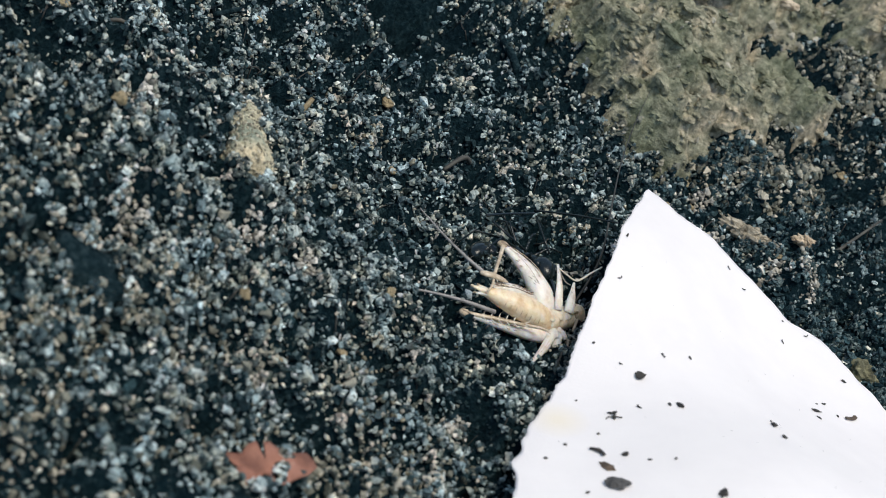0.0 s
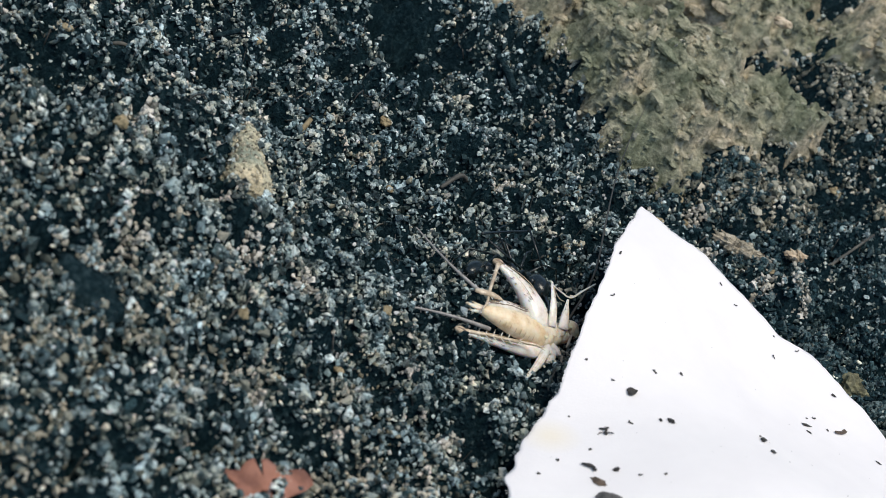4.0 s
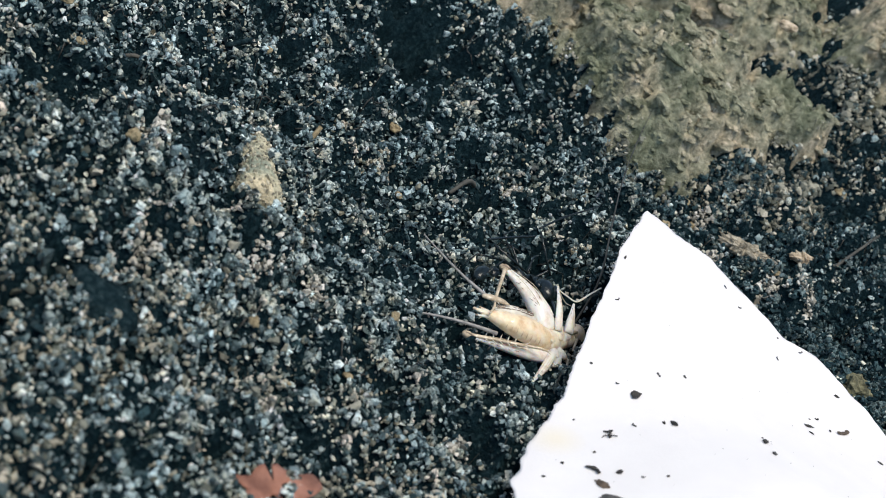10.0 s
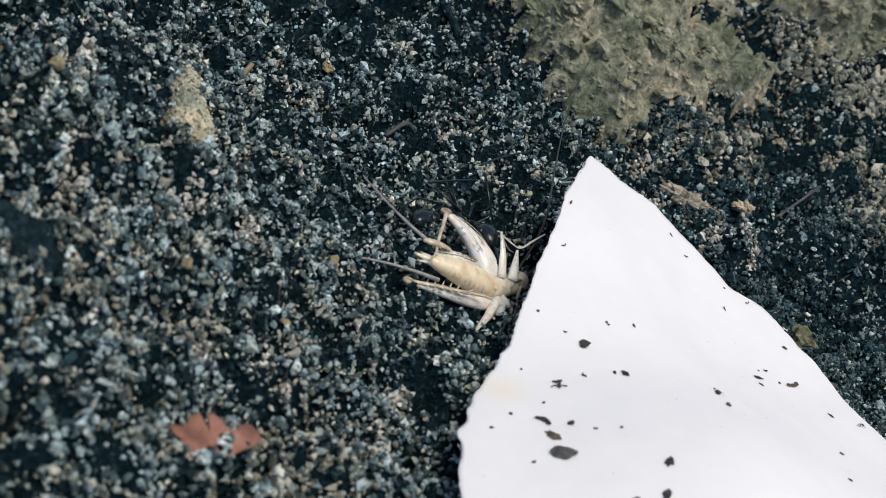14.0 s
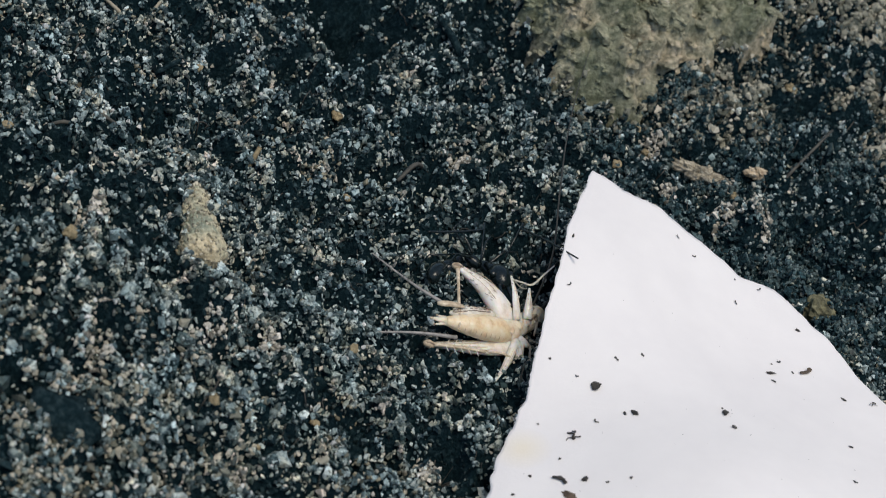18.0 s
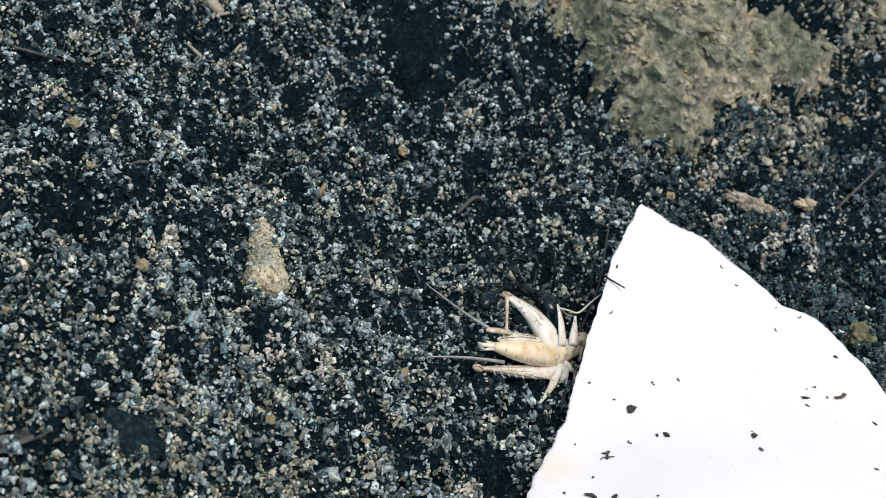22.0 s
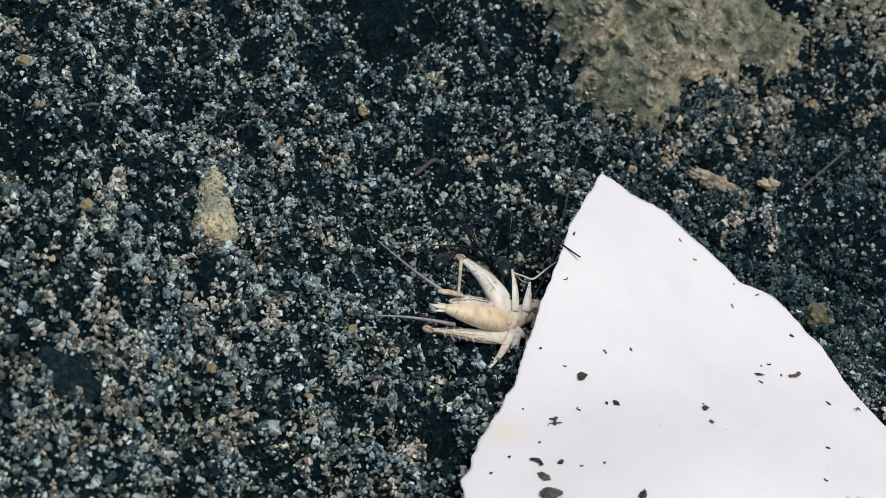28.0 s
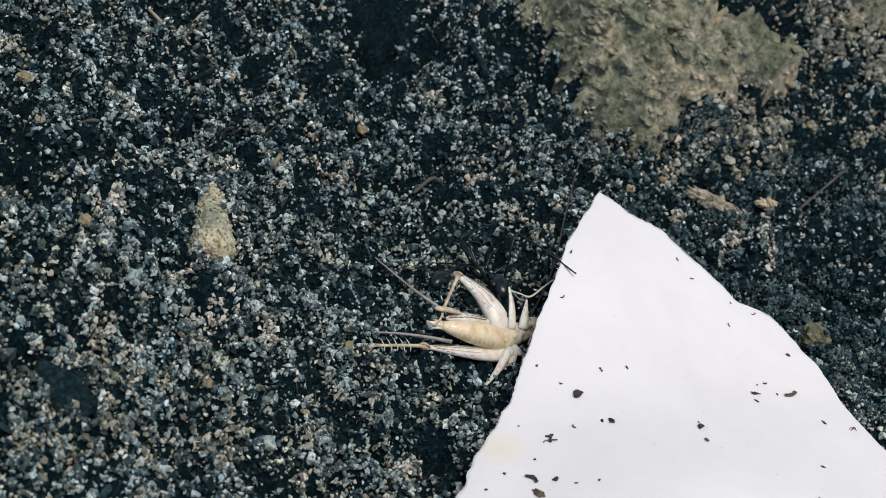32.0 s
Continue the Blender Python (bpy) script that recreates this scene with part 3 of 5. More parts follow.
p, rng = scatter(80000, 17, -8, 66, 20, 74, lambda x, y: open_soil(x, y) * clod_foot(x, y) * 0.6)
grains("clay_litter", p, np.exp(rng.normal(math.log(0.2), 0.4, len(p))), rng.uniform(0.0, 0.6, len(p)), CLAYCRUMB, 27, "brown clay crumbs fallen round the clod", "clay", 0.6, low=0.45, high=1.3)
p, rng = scatter(30000, 18, -40, 26, -52, 2, lambda x, y: dry(x, y) * heaped(x, y) ** 0.5 * np.exp(-(((x + 8) / 22) ** 2 + ((y + 26) / 17) ** 2) ** 2))
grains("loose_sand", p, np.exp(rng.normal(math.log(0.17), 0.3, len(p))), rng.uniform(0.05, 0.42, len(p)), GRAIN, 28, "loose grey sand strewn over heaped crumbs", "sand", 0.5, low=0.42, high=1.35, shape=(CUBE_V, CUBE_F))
p, rng = scatter(12000, 47, -30, 24, -70, -34, lambda x, y: dry(x, y) * np.clip((-34 - y) / 10, 0, 1) * np.clip(0.5 + lattice(x, y, 5.0, 48), 0, 1))
grains("olive_grit", p, np.exp(rng.normal(math.log(0.2), 0.3, len(p))), rng.uniform(0.05, 0.4, len(p)), CLAYCRUMB, 49, "olive and tan earthy grit strewn over sand", "grit", 0.5, low=0.5, high=1.3)
p, rng = scatter(80000, 19, 32, 80, 33, 100, lambda x, y: open_soil(x, y) * np.clip((x - 32) / 8, 0, 1) * np.clip((y - 33) / 8, 0, 1) * np.clip(0.22 + 0.8 * lattice(x, y, 6.0, 66) + 0.5 * lattice(x, y, 2.4, 67), 0, 1))
grains("brown_crumbs", p, np.exp(rng.normal(math.log(0.24), 0.4, len(p))), rng.uniform(-0.1, 0.45, len(p)), CLAYCRUMB, 29, "brown-grey crumbly earth behind the clay clod", "soil", 0.45, low=0.5, high=1.3)


# ---- torn white sheet ----
TIP = (26.8, 9.2)
LEFT = [(26.8, 9.2), (26.4, 6.0), (26.0, 2.7), (25.4, -2.8), (25.45, -7.4), (25.6, -11.8), (25.7, -15.6), (25.8, -18.6), (25.95, -21.0), (26.1, -22.9), (26.0, -24.7), (25.8, -26.6), (25.7, -28.4), (25.3, -30.7), (25.1, -33.1), (25.1, -35.2), (25.0, -37.4), (25.4, -39.4), (25.9, -41.9), (26.8, -46.0), (27.6, -52.0), (28.5, -62.0)]
RIGHT = [(26.8, 9.2), (28.0, 9.1), (30.25, 8.42), (32.5, 8.42), (34.5, 8.52), (36.3, 8.02), (38.5, 7.37), (40.6, 6.62), (42.9, 5.92), (45.2, 4.82), (47.3, 5.12), (48.7, 5.52), (50.09, 4.6), (51.67, 3.26), (53.26, 1.83), (55.15, 0.01), (56.35, -1.79), (57.45, -3.89), (59.15, -6.69), (61.35, -9.69), (66.05, -14.89), (74.05, -23.89)]
BOTTOM_RIGHT = (80.0, -62.0)


def along(poly, t):
    t = min(max(t, 0), 1) * (len(poly) - 1)
    i = min(int(t), len(poly) - 2)
    f = t - i
    return poly[i][0] * (1 - f) + poly[i + 1][0] * f, poly[i][1] * (1 - f) + poly[i + 1][1] * f


# heights of broad swells of the sheet, column by column
SWELLS = [(26, (-0.11, 4.93, -3.06, -2.8)), (38, (0.3, -1.46, 1.11, 4.38)), (50, (-2.45, -2.15, 0.38, 3.23))]


def sheet_z(x, y):
    z = 2.64 + 1.92 * (min(x, 66) - 40) / 20 + 0.97 * (y + 12) / 20
    for a, column in SWELLS:
        for b, h in zip((6, -8, -22, -36), column):
            z += h * math.exp(-((x - a) ** 2 + (y - b) ** 2) / 288.0)
    return z


def ripple(x, y):
    return 0.07 * math.sin(x * 0.31 + y * 0.17) + 0.06 * math.sin(y * 0.42 - x * 0.11)


def torn_sheet():
    base = (45, -20, sheet_z(45, -20))
    e = thing("paper_sheet", base, "torn white paper sheet lying on dark soil, sprinkled with specks", "paper")
    bm = bmesh.new()
    nu, nv = 150, 150
    grid = []
    rj = random.Random(5)
    jl = [rj.gauss(0, 0.07) for _ in range(nv + 1)]
    jr = [rj.gauss(0, 0.1) for _ in range(nu + 1)]
    jl = [sum(jl[max(0, k - 2):k + 3]) / 2.6 for k in range(nv + 1)]
    jr = [sum(jr[max(0, k - 2):k + 3]) / 2.6 for k in range(nu + 1)]
    for thick in (0.0, -0.28):
        rows_ = []
        for j in range(nv + 1):
            v = j / nv
            row = []
            for i in range(nu + 1):
                u = i / nu
                tx, ty = along(RIGHT, u)
                lx, ly = along(LEFT, v)
                bx, by = LEFT[-1][0] * (1 - u) + BOTTOM_RIGHT[0] * u, LEFT[-1][1] * (1 - u) + BOTTOM_RIGHT[1] * u
                rx, ry = RIGHT[-1][0] * (1 - v) + BOTTOM_RIGHT[0] * v, RIGHT[-1][1] * (1 - v) + BOTTOM_RIGHT[1] * v
                cx = (1 - u) * (1 - v) * TIP[0] + u * (1 - v) * RIGHT[-1][0] + (1 - u) * v * LEFT[-1][0] + u * v * BOTTOM_RIGHT[0]
                cy = (1 - u) * (1 - v) * TIP[1] + u * (1 - v) * RIGHT[-1][1] + (1 - u) * v * LEFT[-1][1] + u * v * BOTTOM_RIGHT[1]
                x = (1 - v) * tx + v * bx + (1 - u) * lx + u * rx - cx
                y = (1 - v) * ty + v * by + (1 - u) * ly + u * ry - cy
                x += jl[j] * max(0, 1 - u * 60) * (1.6 if thick else 1)
                y += jr[i] * max(0, 1 - v * 60) * (1.6 if thick else 1)
                wav = ripple(x, y)
                edge = min(u * 40, v * 40, 1)
                row.append(bm.verts.new((x, y, sheet_z(x, y) + wav + thick + (0.12 if thick else -0.08) * (1 - edge))))
            rows_.append(row)
        grid.append(rows_)
    top, low = grid
    for j in range(nv):
        for i in range(nu):
            bm.faces.new((top[j][i], top[j + 1][i], top[j + 1][i + 1], top[j][i + 1]))
            bm.faces.new((low[j][i], low[j][i + 1], low[j + 1][i + 1], low[j + 1][i]))
    for i in range(nu):
        bm.faces.new((top[0][i], top[0][i + 1], low[0][i + 1], low[0][i]))
        bm.faces.new((top[nv][i + 1], top[nv][i], low[nv][i], low[nv][i + 1]))
    for j in range(nv):
        bm.faces.new((top[j + 1][0], top[j][0], low[j][0], low[j + 1][0]))
        bm.faces.new((top[j][nu], top[j + 1][nu], low[j + 1][nu], low[j][nu]))
    part("sheet", bm, PAPER, e)
    bm = bmesh.new()
    for k in range(170):
        poly, out_ = (LEFT, (-1, 0.1)) if k % 3 else (RIGHT, (0.4, 1))
        t = rj.uniform(0, 0.92) if k % 2 else rj.uniform(0.03, 0.2)
        x, y = along(poly, t)
        z = sheet_z(x, y) - rj.uniform(0.02, 0.25)
        dx, dy = out_[0] + rj.gauss(0, 0.8), out_[1] + rj.gauss(0, 0.8)
        ln = rj.uniform(0.05, 0.18) if k % 2 else rj.uniform(0.06, 0.3)
        n_ = math.hypot(dx, dy) or 1
        tube(bm, [(x - dx / n_ * 0.2, y - dy / n_ * 0.2, z), (x + dx / n_ * ln * 0.5, y + dy / n_ * ln * 0.5, z + rj.uniform(-0.1, 0.12)), (x + dx / n_ * ln + rj.gauss(0, 0.1), y + dy / n_ * ln, z + rj.uniform(-0.25, 0.15))], [0.02, 0.014, 0.008], 4)
    tagged(part("torn_fibres", bm, FUZZ, e, "fuzzy torn paper fibres along the edge"), kind="stuff")
    # an unreadable raised white mark
    bm = bmesh.new()
    for x, y, dx, dy in ((57.6, -27.6, 0.0, 1.5), (58.7, -26.7, 0.0, 1.5), (57.3, -28.6, 1.8, 1.3), (57.9, -30.0, 0.5, 1.7), (57.2, -31.4, 1.5, 0.7), (59.2, -31.5, 0.3, 1.2), (59.0, -32.4, 1.2, 0.8)):
        p_ = [(x + dx * q, y + dy * q, sheet_top(x + dx * q, y + dy * q) + 0.06) for q in (0.0, 0.33, 0.66, 1.0)]
        tube(bm, p_, [0.3, 0.34, 0.34, 0.28], 8, 0.35)
    part("raised_mark", bm, FUZZ, e, "raised white mark on the paper")
    return e


def sheet_top(x, y):
    return sheet_z(x, y) + ripple(x, y)


torn_sheet()


# ---- dark specks strewn over the sheet ----
# x, y, length, width, turn, kind: black crumb, flake, curled tangle, husk, grey crumb, thin fibre, arched flake, wedge, crescent
SPECKS = [(31.7, -21.6, 1.46, 0.71, 77, 0), (30.6, -28.3, 1.31, 0.44, -66, 2), (35.3, -24.5, 0.86, 0.49, -53, 0), (34.5, -24.7, 0.51, 0.22, -73, 0), (32.3, -26.1, 0.56, 0.17, -51, 5), (32.9, -17.5, 0.31, 0.22, -48, 4), (33.1, -17.7, 0.25, 0.17, -39, 4), (35.3, -15.9, 0.47, 0.22, -52, 4), (27.2, -19.5, 0.28, 0.22, -53, 4),
          (29.9, -20.8, 0.29, 0.14, -14, 5), (30.3, -34.1, 1.75, 0.49, -32, 6), (32.2, -33.9, 0.86, 0.44, 74, 0), (31.2, -35.9, 1.55, 0.66, -43, 3)]
SPECKS += [(32.2, -38.0, 1.9, 1.35, 6, 4), (30.0, -31.4, 0.28, 0.22, 58, 0), (28.0, -33.8, 0.34, 0.22, -56, 0), (43.3, -21.0, 1.5, 0.49, 75, 0), (43.1, -20.2, 0.2, 0.17, -57, 0), (43.9, -23.5, 0.69, 0.44, -53, 4), (48.9, -8.6, 1.49, 0.49, 35, 7), (49.1, -10.0, 0.7, 0.28, -17, 1), (49.0, -6.8, 0.25, 0.14, 13, 4),
           (49.8, -5.9, 0.48, 0.17, 42, 5), (52.6, -6.1, 2.39, 0.49, 49, 8), (51.2, -7.0, 0.37, 0.17, -70, 0), (51.7, 0.3, 0.58, 0.33, -11, 1), (56.1, -9.3, 0.8, 0.28, -46, 1), (59.0, -9.0, 0.89, 0.22, 45, 2), (55.8, -18.3, 0.55, 0.22, 15, 0)]
SPECKS += [(55.2, -25.2, 0.41, 0.17, -11, 5), (27.0, -10.7, 0.65, 0.14, 58, 5), (39.4, 3.9, 0.63, 0.14, 33, 5), (37.2, 5.4, 0.62, 0.14, -54, 5), (44.7, 0.5, 0.7, 0.14, -66, 5), (44.3, 3.9, 0.22, 0.14, -10, 4), (26.1, -4.5, 0.6, 0.2, 86, 0), (47.1, 4.2, 0.76, 0.14, 55, 5), (39.2, -37.0, 1.4, 0.5, 84, 0), (39.6, -40.6, 1.3, 0.5, 91, 1),
           (37.8, -41.7, 0.74, 0.5, 6, 1), (27.7, -27.1, 0.21, 0.17, -11, 4), (27.0, -36.2, 0.29, 0.22, -9, 4), (30.5, -39.6, 0.36, 0.24, 44, 0), (33.9, -34.2, 0.29, 0.19, 12, 4), (35.6, -33.6, 0.31, 0.21, 90, 0)]


def specks():
    kinds = ["small black soil crumb resting on the white paper", "thin black flake resting on the white paper", "tiny tangle of curled dark fibres resting on the white paper", "brown seed husk flake resting on the white paper", "grey soil crumb resting on the white paper",
             "thin dark fibre resting on the white paper", "arched black flake resting on the white paper", "black wedge-shaped flake resting on the white paper", "dark brown crescent-shaped husk resting on the white paper"]
    for i, (x, y, ln, wd, turn, k) in enumerate(SPECKS):
        r = random.Random(i)
        ln *= 0.74 if ln > 0.6 else 0.88
        a = radians(turn)
        ca, sa = math.cos(a), math.sin(a)

        def at(u, v, up):
            px, py = x + ln * u * ca - wd * v * sa, y + ln * u * sa + wd * v * ca
            return Vector((px, py, sheet_top(px, py) + up))

        bm = bmesh.new()
        thick = min(0.42, 0.3 * wd + 0.06)
        if k == 5:
            tube(bm, spline([at(-0.5, 0.6, 0.04), at(-0.15, -0.5, 0.1), at(0.2, -0.4, 0.12), at(0.5, 0.6, 0.05)], 3), wd * 0.36, 5)
        elif k == 2:
            tube(bm, spline([at(-0.5, -0.5, 0.08), at(-0.1, 0.3, 0.25), at(0.3, -0.1, 0.2), at(0.5, 0.2, 0.08)], 4), [wd * (0.16 + 0.014 * j) for j in range(13)], 6)
            tube(bm, spline([at(-0.1, 0.3, 0.2), at(-0.4, 0.9, 0.22), at(-0.62, 0.5, 0.06)], 4), wd * 0.13, 5)
            tube(bm, spline([at(0.2, 0.0, 0.15), at(0.35, 0.8, 0.18), at(0.3, 1.5, 0.06)], 4), wd * 0.12, 5)
            tube(bm, spline([at(0.3, -0.1, 0.15), at(0.2, -0.8, 0.12), at(0.4, -1.3, 0.05)], 4), wd * 0.1, 5)
        elif k in (6, 8):
            n = 13
            pts = [at(-0.5 + j / (n - 1), (0.55 if k == 6 else -0.35) * (math.sin(math.pi * j / (n - 1)) - 0.5), thick * 0.8) for j in range(n)]
            tube(bm, pts, [wd * 0.42 * (0.35 + 0.65 * math.sin(math.pi * (0.08 + 0.84 * j / (n - 1))) ** 0.7) * (1 + 0.25 * r.uniform(-1, 1)) for j in range(n)], 9, 0.45)
            if k == 8:
                blob(bm, at(0.32, 0.35, thick), (ln * 0.16, wd * 0.24, thick * 0.5), (10, 0, turn), 3, 0.4, 3.0, i)
        else:
            tall = thick * (0.5 if k in (1, 3, 7) else 0.75)
            blob(bm, (0, 0, 0), (0.5, 0.5, tall), (0, 0, 0), 3, 0.0)
            for v in bm.verts:
                u, w = v.co.x, v.co.y
                lump = 1 + 0.55 * noise.noise(Vector((u * 3.2 + i * 5.1, w * 3.2, v.co.z * 4))) + 0.3 * noise.noise(Vector((u * 8 + i * 3.3, w * 8, v.co.z * 9)))
                taper = (0.8 - 0.95 * u) if k == 7 else (1 - 0.5 * u if i % 2 else 1 + 0.35 * u)
                v.co = at(u * lump * 1.05, w * lump * taper, tall * 0.8 + v.co.z * (0.8 + 0.6 * noise.noise(Vector((u * 4, w * 4, i)))))
        ob = part("paper_speck", bm, {3: HUSK, 4: GREYCRUMB, 8: HUSK}.get(k, SPECK), smooth=False)
        tagged(ob, kinds[k], "crumb", group="specks on the paper")

    r = random.Random(404)
    bm = bmesh.new()
    for i in range(70):
        x, y = r.uniform(27, 62), r.uniform(-50, 4)
        if y > 6 - 0.4 * (x - 30):
            continue
        s = r.uniform(0.02, 0.05)
        blob(bm, (x, y, sheet_top(x, y) + s * 0.3), (s, s * r.uniform(0.5, 1.0), s * 0.5), (0, 0, r.uniform(0, 180)), 1)
    tagged(part("dust_specks", bm, GREYCRUMB), "tiny grey dust specks strewn over the white paper", "dust", kind="stuff")


specks()


# ---- the brown clay clod ----
def clod_top(x, y):
    """The weathered upper face of the clay: broken plates, strata and pits."""
    rise = clod_rise(x, y)
    base = smooth_height(x, y) + rise
    on = np.clip(rise / 2.5, 0, 1)
    crack = np.clip(0.16 - np.abs(lattice(x, y, 4.6, 23) + 0.35 * lattice(x, y, 1.6, 29)), 0, 1) / 0.16
    rough_ = 2.0 * lattice(x, y, 6.0, 21) + 1.3 * lattice(x, y, 2.6, 22) + 0.55 * lattice(x, y, 1.4, 30) - 0.9 * crack
    step = 1.7 + 0.6 * lattice(x, y, 8.0, 24)
    w = (base + 0.2 * (x - 28) - 0.1 * (y - 50) + rough_) / step
    part_ = w - np.floor(w)
    strata = step * (np.floor(w) + np.clip((part_ - 0.6) / 0.4, 0, 1) ** 0.7) - w * step
    fine = 0.5 * np.abs(lattice(x, y, 1.0, 25)) + 0.36 * lattice(x, y, 0.62, 26) + 0.2 * lattice(x, y, 0.36, 27)
    return base + on * (rough_ + 0.85 * strata) + (0.4 + 0.6 * on) * fine


def clod():
    e = thing("clay_clod", (28, 50, -3), "large rough brown lump of dry clay half sunk in soil", "clod")
    ax_, ay_ = np.arange(-12, 70, 0.27), np.arange(20, 104, 0.27)
    cx, cy = np.meshgrid(ax_, ay_)
    cz = clod_top(cx, cy)
    keep = clod_rise(cx, cy) > -0.2
    cz = np.where(keep, cz, np.minimum(cz, height(cx, cy) - 1.0))
    n_ = len(ax_)
    k0 = (np.arange(len(ay_) - 1)[:, None] * n_ + np.arange(n_ - 1))
    some = keep[:-1, :-1] | keep[1:, :-1] | keep[:-1, 1:] | keep[1:, 1:]
    k0 = k0[some]
    q = np.stack([k0, k0 + 1, k0 + 1 + n_, k0 + n_], 1)
    used, q = np.unique(q, return_inverse=True)
    verts = np.stack([cx, cy, cz], -1).reshape(-1, 3)[used] * MM - np.array(e.location)
    body = new("lump", mesh_of("lump", verts, q.reshape(-1, 4), CLAY, True))
    body.parent = e
    # broken chunks standing proud of the clay
    rng = np.random.RandomState(79)
    for many, size, lift, part_label in ((420, 1.05, 0.05, "broken clay chunks standing proud of the clod"), (4200, 0.42, 0.1, "small broken clay chunks on the clod")):
        c = np.stack([rng.uniform(-8, 62, many * 3), rng.uniform(24, 84, many * 3)], 1)
        rise = clod_rise(c[:, 0], c[:, 1])
        c = c[(rise > 1.0) & (rng.uniform(0, 1, len(c)) < np.clip(0.5 + 0.9 * lattice(c[:, 0], c[:, 1], 5.0, 31), 0.05, 1))]
        c = np.stack([c[:, 0], c[:, 1], clod_top(c[:, 0], c[:, 1]) + rng.uniform(-0.3, lift, len(c))], 1)
        v, f = pieces(c, np.exp(rng.normal(math.log(size), 0.35, len(c))), rng, (ICO2_V, ICO2_F), 0.2, 0.45, 1.25)
        v = v.reshape(len(c), -1, 3)
        v[:, :, 2] = c[:, None, 2] * MM + (v[:, :, 2] - c[:, None, 2] * MM) * 0.45
        chunk = new("broken_clay", mesh_of("broken_clay", v.reshape(-1, 3) - np.array(e.location), f, CLAY))
        chunk.parent = e
        tagged(chunk, part_label, kind="stuff")
    rng = np.random.RandomState(77)
    c = np.stack([rng.uniform(-8, 66, 16000), rng.uniform(22, 84, 16000)], 1)
    rise = clod_rise(c[:, 0], c[:, 1])
    loose = rng.uniform(0, 1, len(c)) < np.where((rise > -0.6) & (rise < 3.0), 0.5, np.where(rise >= 3.0, 0.1, 0.0)) * np.clip(0.6 + lattice(c[:, 0], c[:, 1], 4.0, 28), 0, 1)
    c = c[loose]
    c = np.stack([c[:, 0], c[:, 1], clod_top(c[:, 0], c[:, 1]) + 0.06], 1)
    v, f = pieces(c, np.exp(rng.normal(math.log(0.22), 0.45, len(c))), rng, (ICO_V, ICO_F), 0.5, 0.45, 1.35)
    ob = new("clay_rubble", mesh_of("clay_rubble", v - np.array(e.location), f, CLAYCRUMB))
    ob.parent = e
    tagged(ob, "small loose crumbs of brown clay", kind="stuff")
    return e


clod()


# ---- stones, crumbs, chips ----
def lump_thing(name, x, y, size, mat_, label, category, turn=(0, 0, 0), rough_=0.3, scale=0.8, seed=0, sink=0.25, group="", lift=0.0, sub=4):
    z = float(height(x, y)) + size[2] * (1 - 2 * sink) * 0.9 + lift
    bm = bmesh.new()
    blob(bm, (x, y, z), size, turn, sub, rough_, scale, seed)
    return tagged(part(name, bm, mat_, smooth=False), label, category, group)


def earthy_cone(base, tip, radius):
    """A leaning blunt cone of crusted earth, flared at the foot."""
    bm = bmesh.new()
    base, tip = Vector(base), Vector(tip)
    along_ = (tip - base).normalized()
    across = along_.cross(Vector((0, 0, 1))).normalized()
    upward = across.cross(along_)
    rings = []
    for i in range(34):
        t = i / 33
        r = radius * (1.06 - 0.72 * t) * min(1.0, ((1.001 - t) / 0.12) ** 0.5) * (1.0 if t > 0.2 else math.sqrt(max(0.02, 1 - ((0.2 - t) / 0.2) ** 2)))
        c = base.lerp(tip, t)
        ring = []
        for k in range(56):
            a_ = 2 * math.pi * k / 56
            n_ = across * math.cos(a_) + upward * math.sin(a_)
            q = c + n_ * r
            d = 0.12 * noise.noise(q * 0.5) + 0.22 * noise.noise(q * 1.3) + 0.22 * noise.noise(q * 3.1)
            ring.append(bm.verts.new(q + n_ * d * min(1, r)))
        rings.append(ring)
    for lo, hi in zip(rings, rings[1:]):
        for k in range(56):
            bm.faces.new((lo[k], lo[(k + 1) % 56], hi[(k + 1) % 56], hi[k]))
    bm.faces.new(rings[-1])
    bm.faces.new(rings[0][::-1])
    crust = random.Random(8).sample([v.co[:] for v in bm.verts], 620)
    ob = tagged(part("earth_mound", bm, MOUND, smooth=False), "pointed pale tan mound of crusted fine earth on dark soil", "mound")
    rng_ = np.random.RandomState(81)
    c_ = np.array(crust)
    v_, f_ = pieces(c_, np.exp(rng_.normal(math.log(0.13), 0.35, len(c_))), rng_, (ICO_V, ICO_F), 0.4, 0.5, 1.3)
    bits = new("crust", mesh_of("crust", v_, f_, CRUST))
    bits.parent = ob
    tagged(bits, "fine tan grains crusted on the mound", kind="stuff")
    return ob


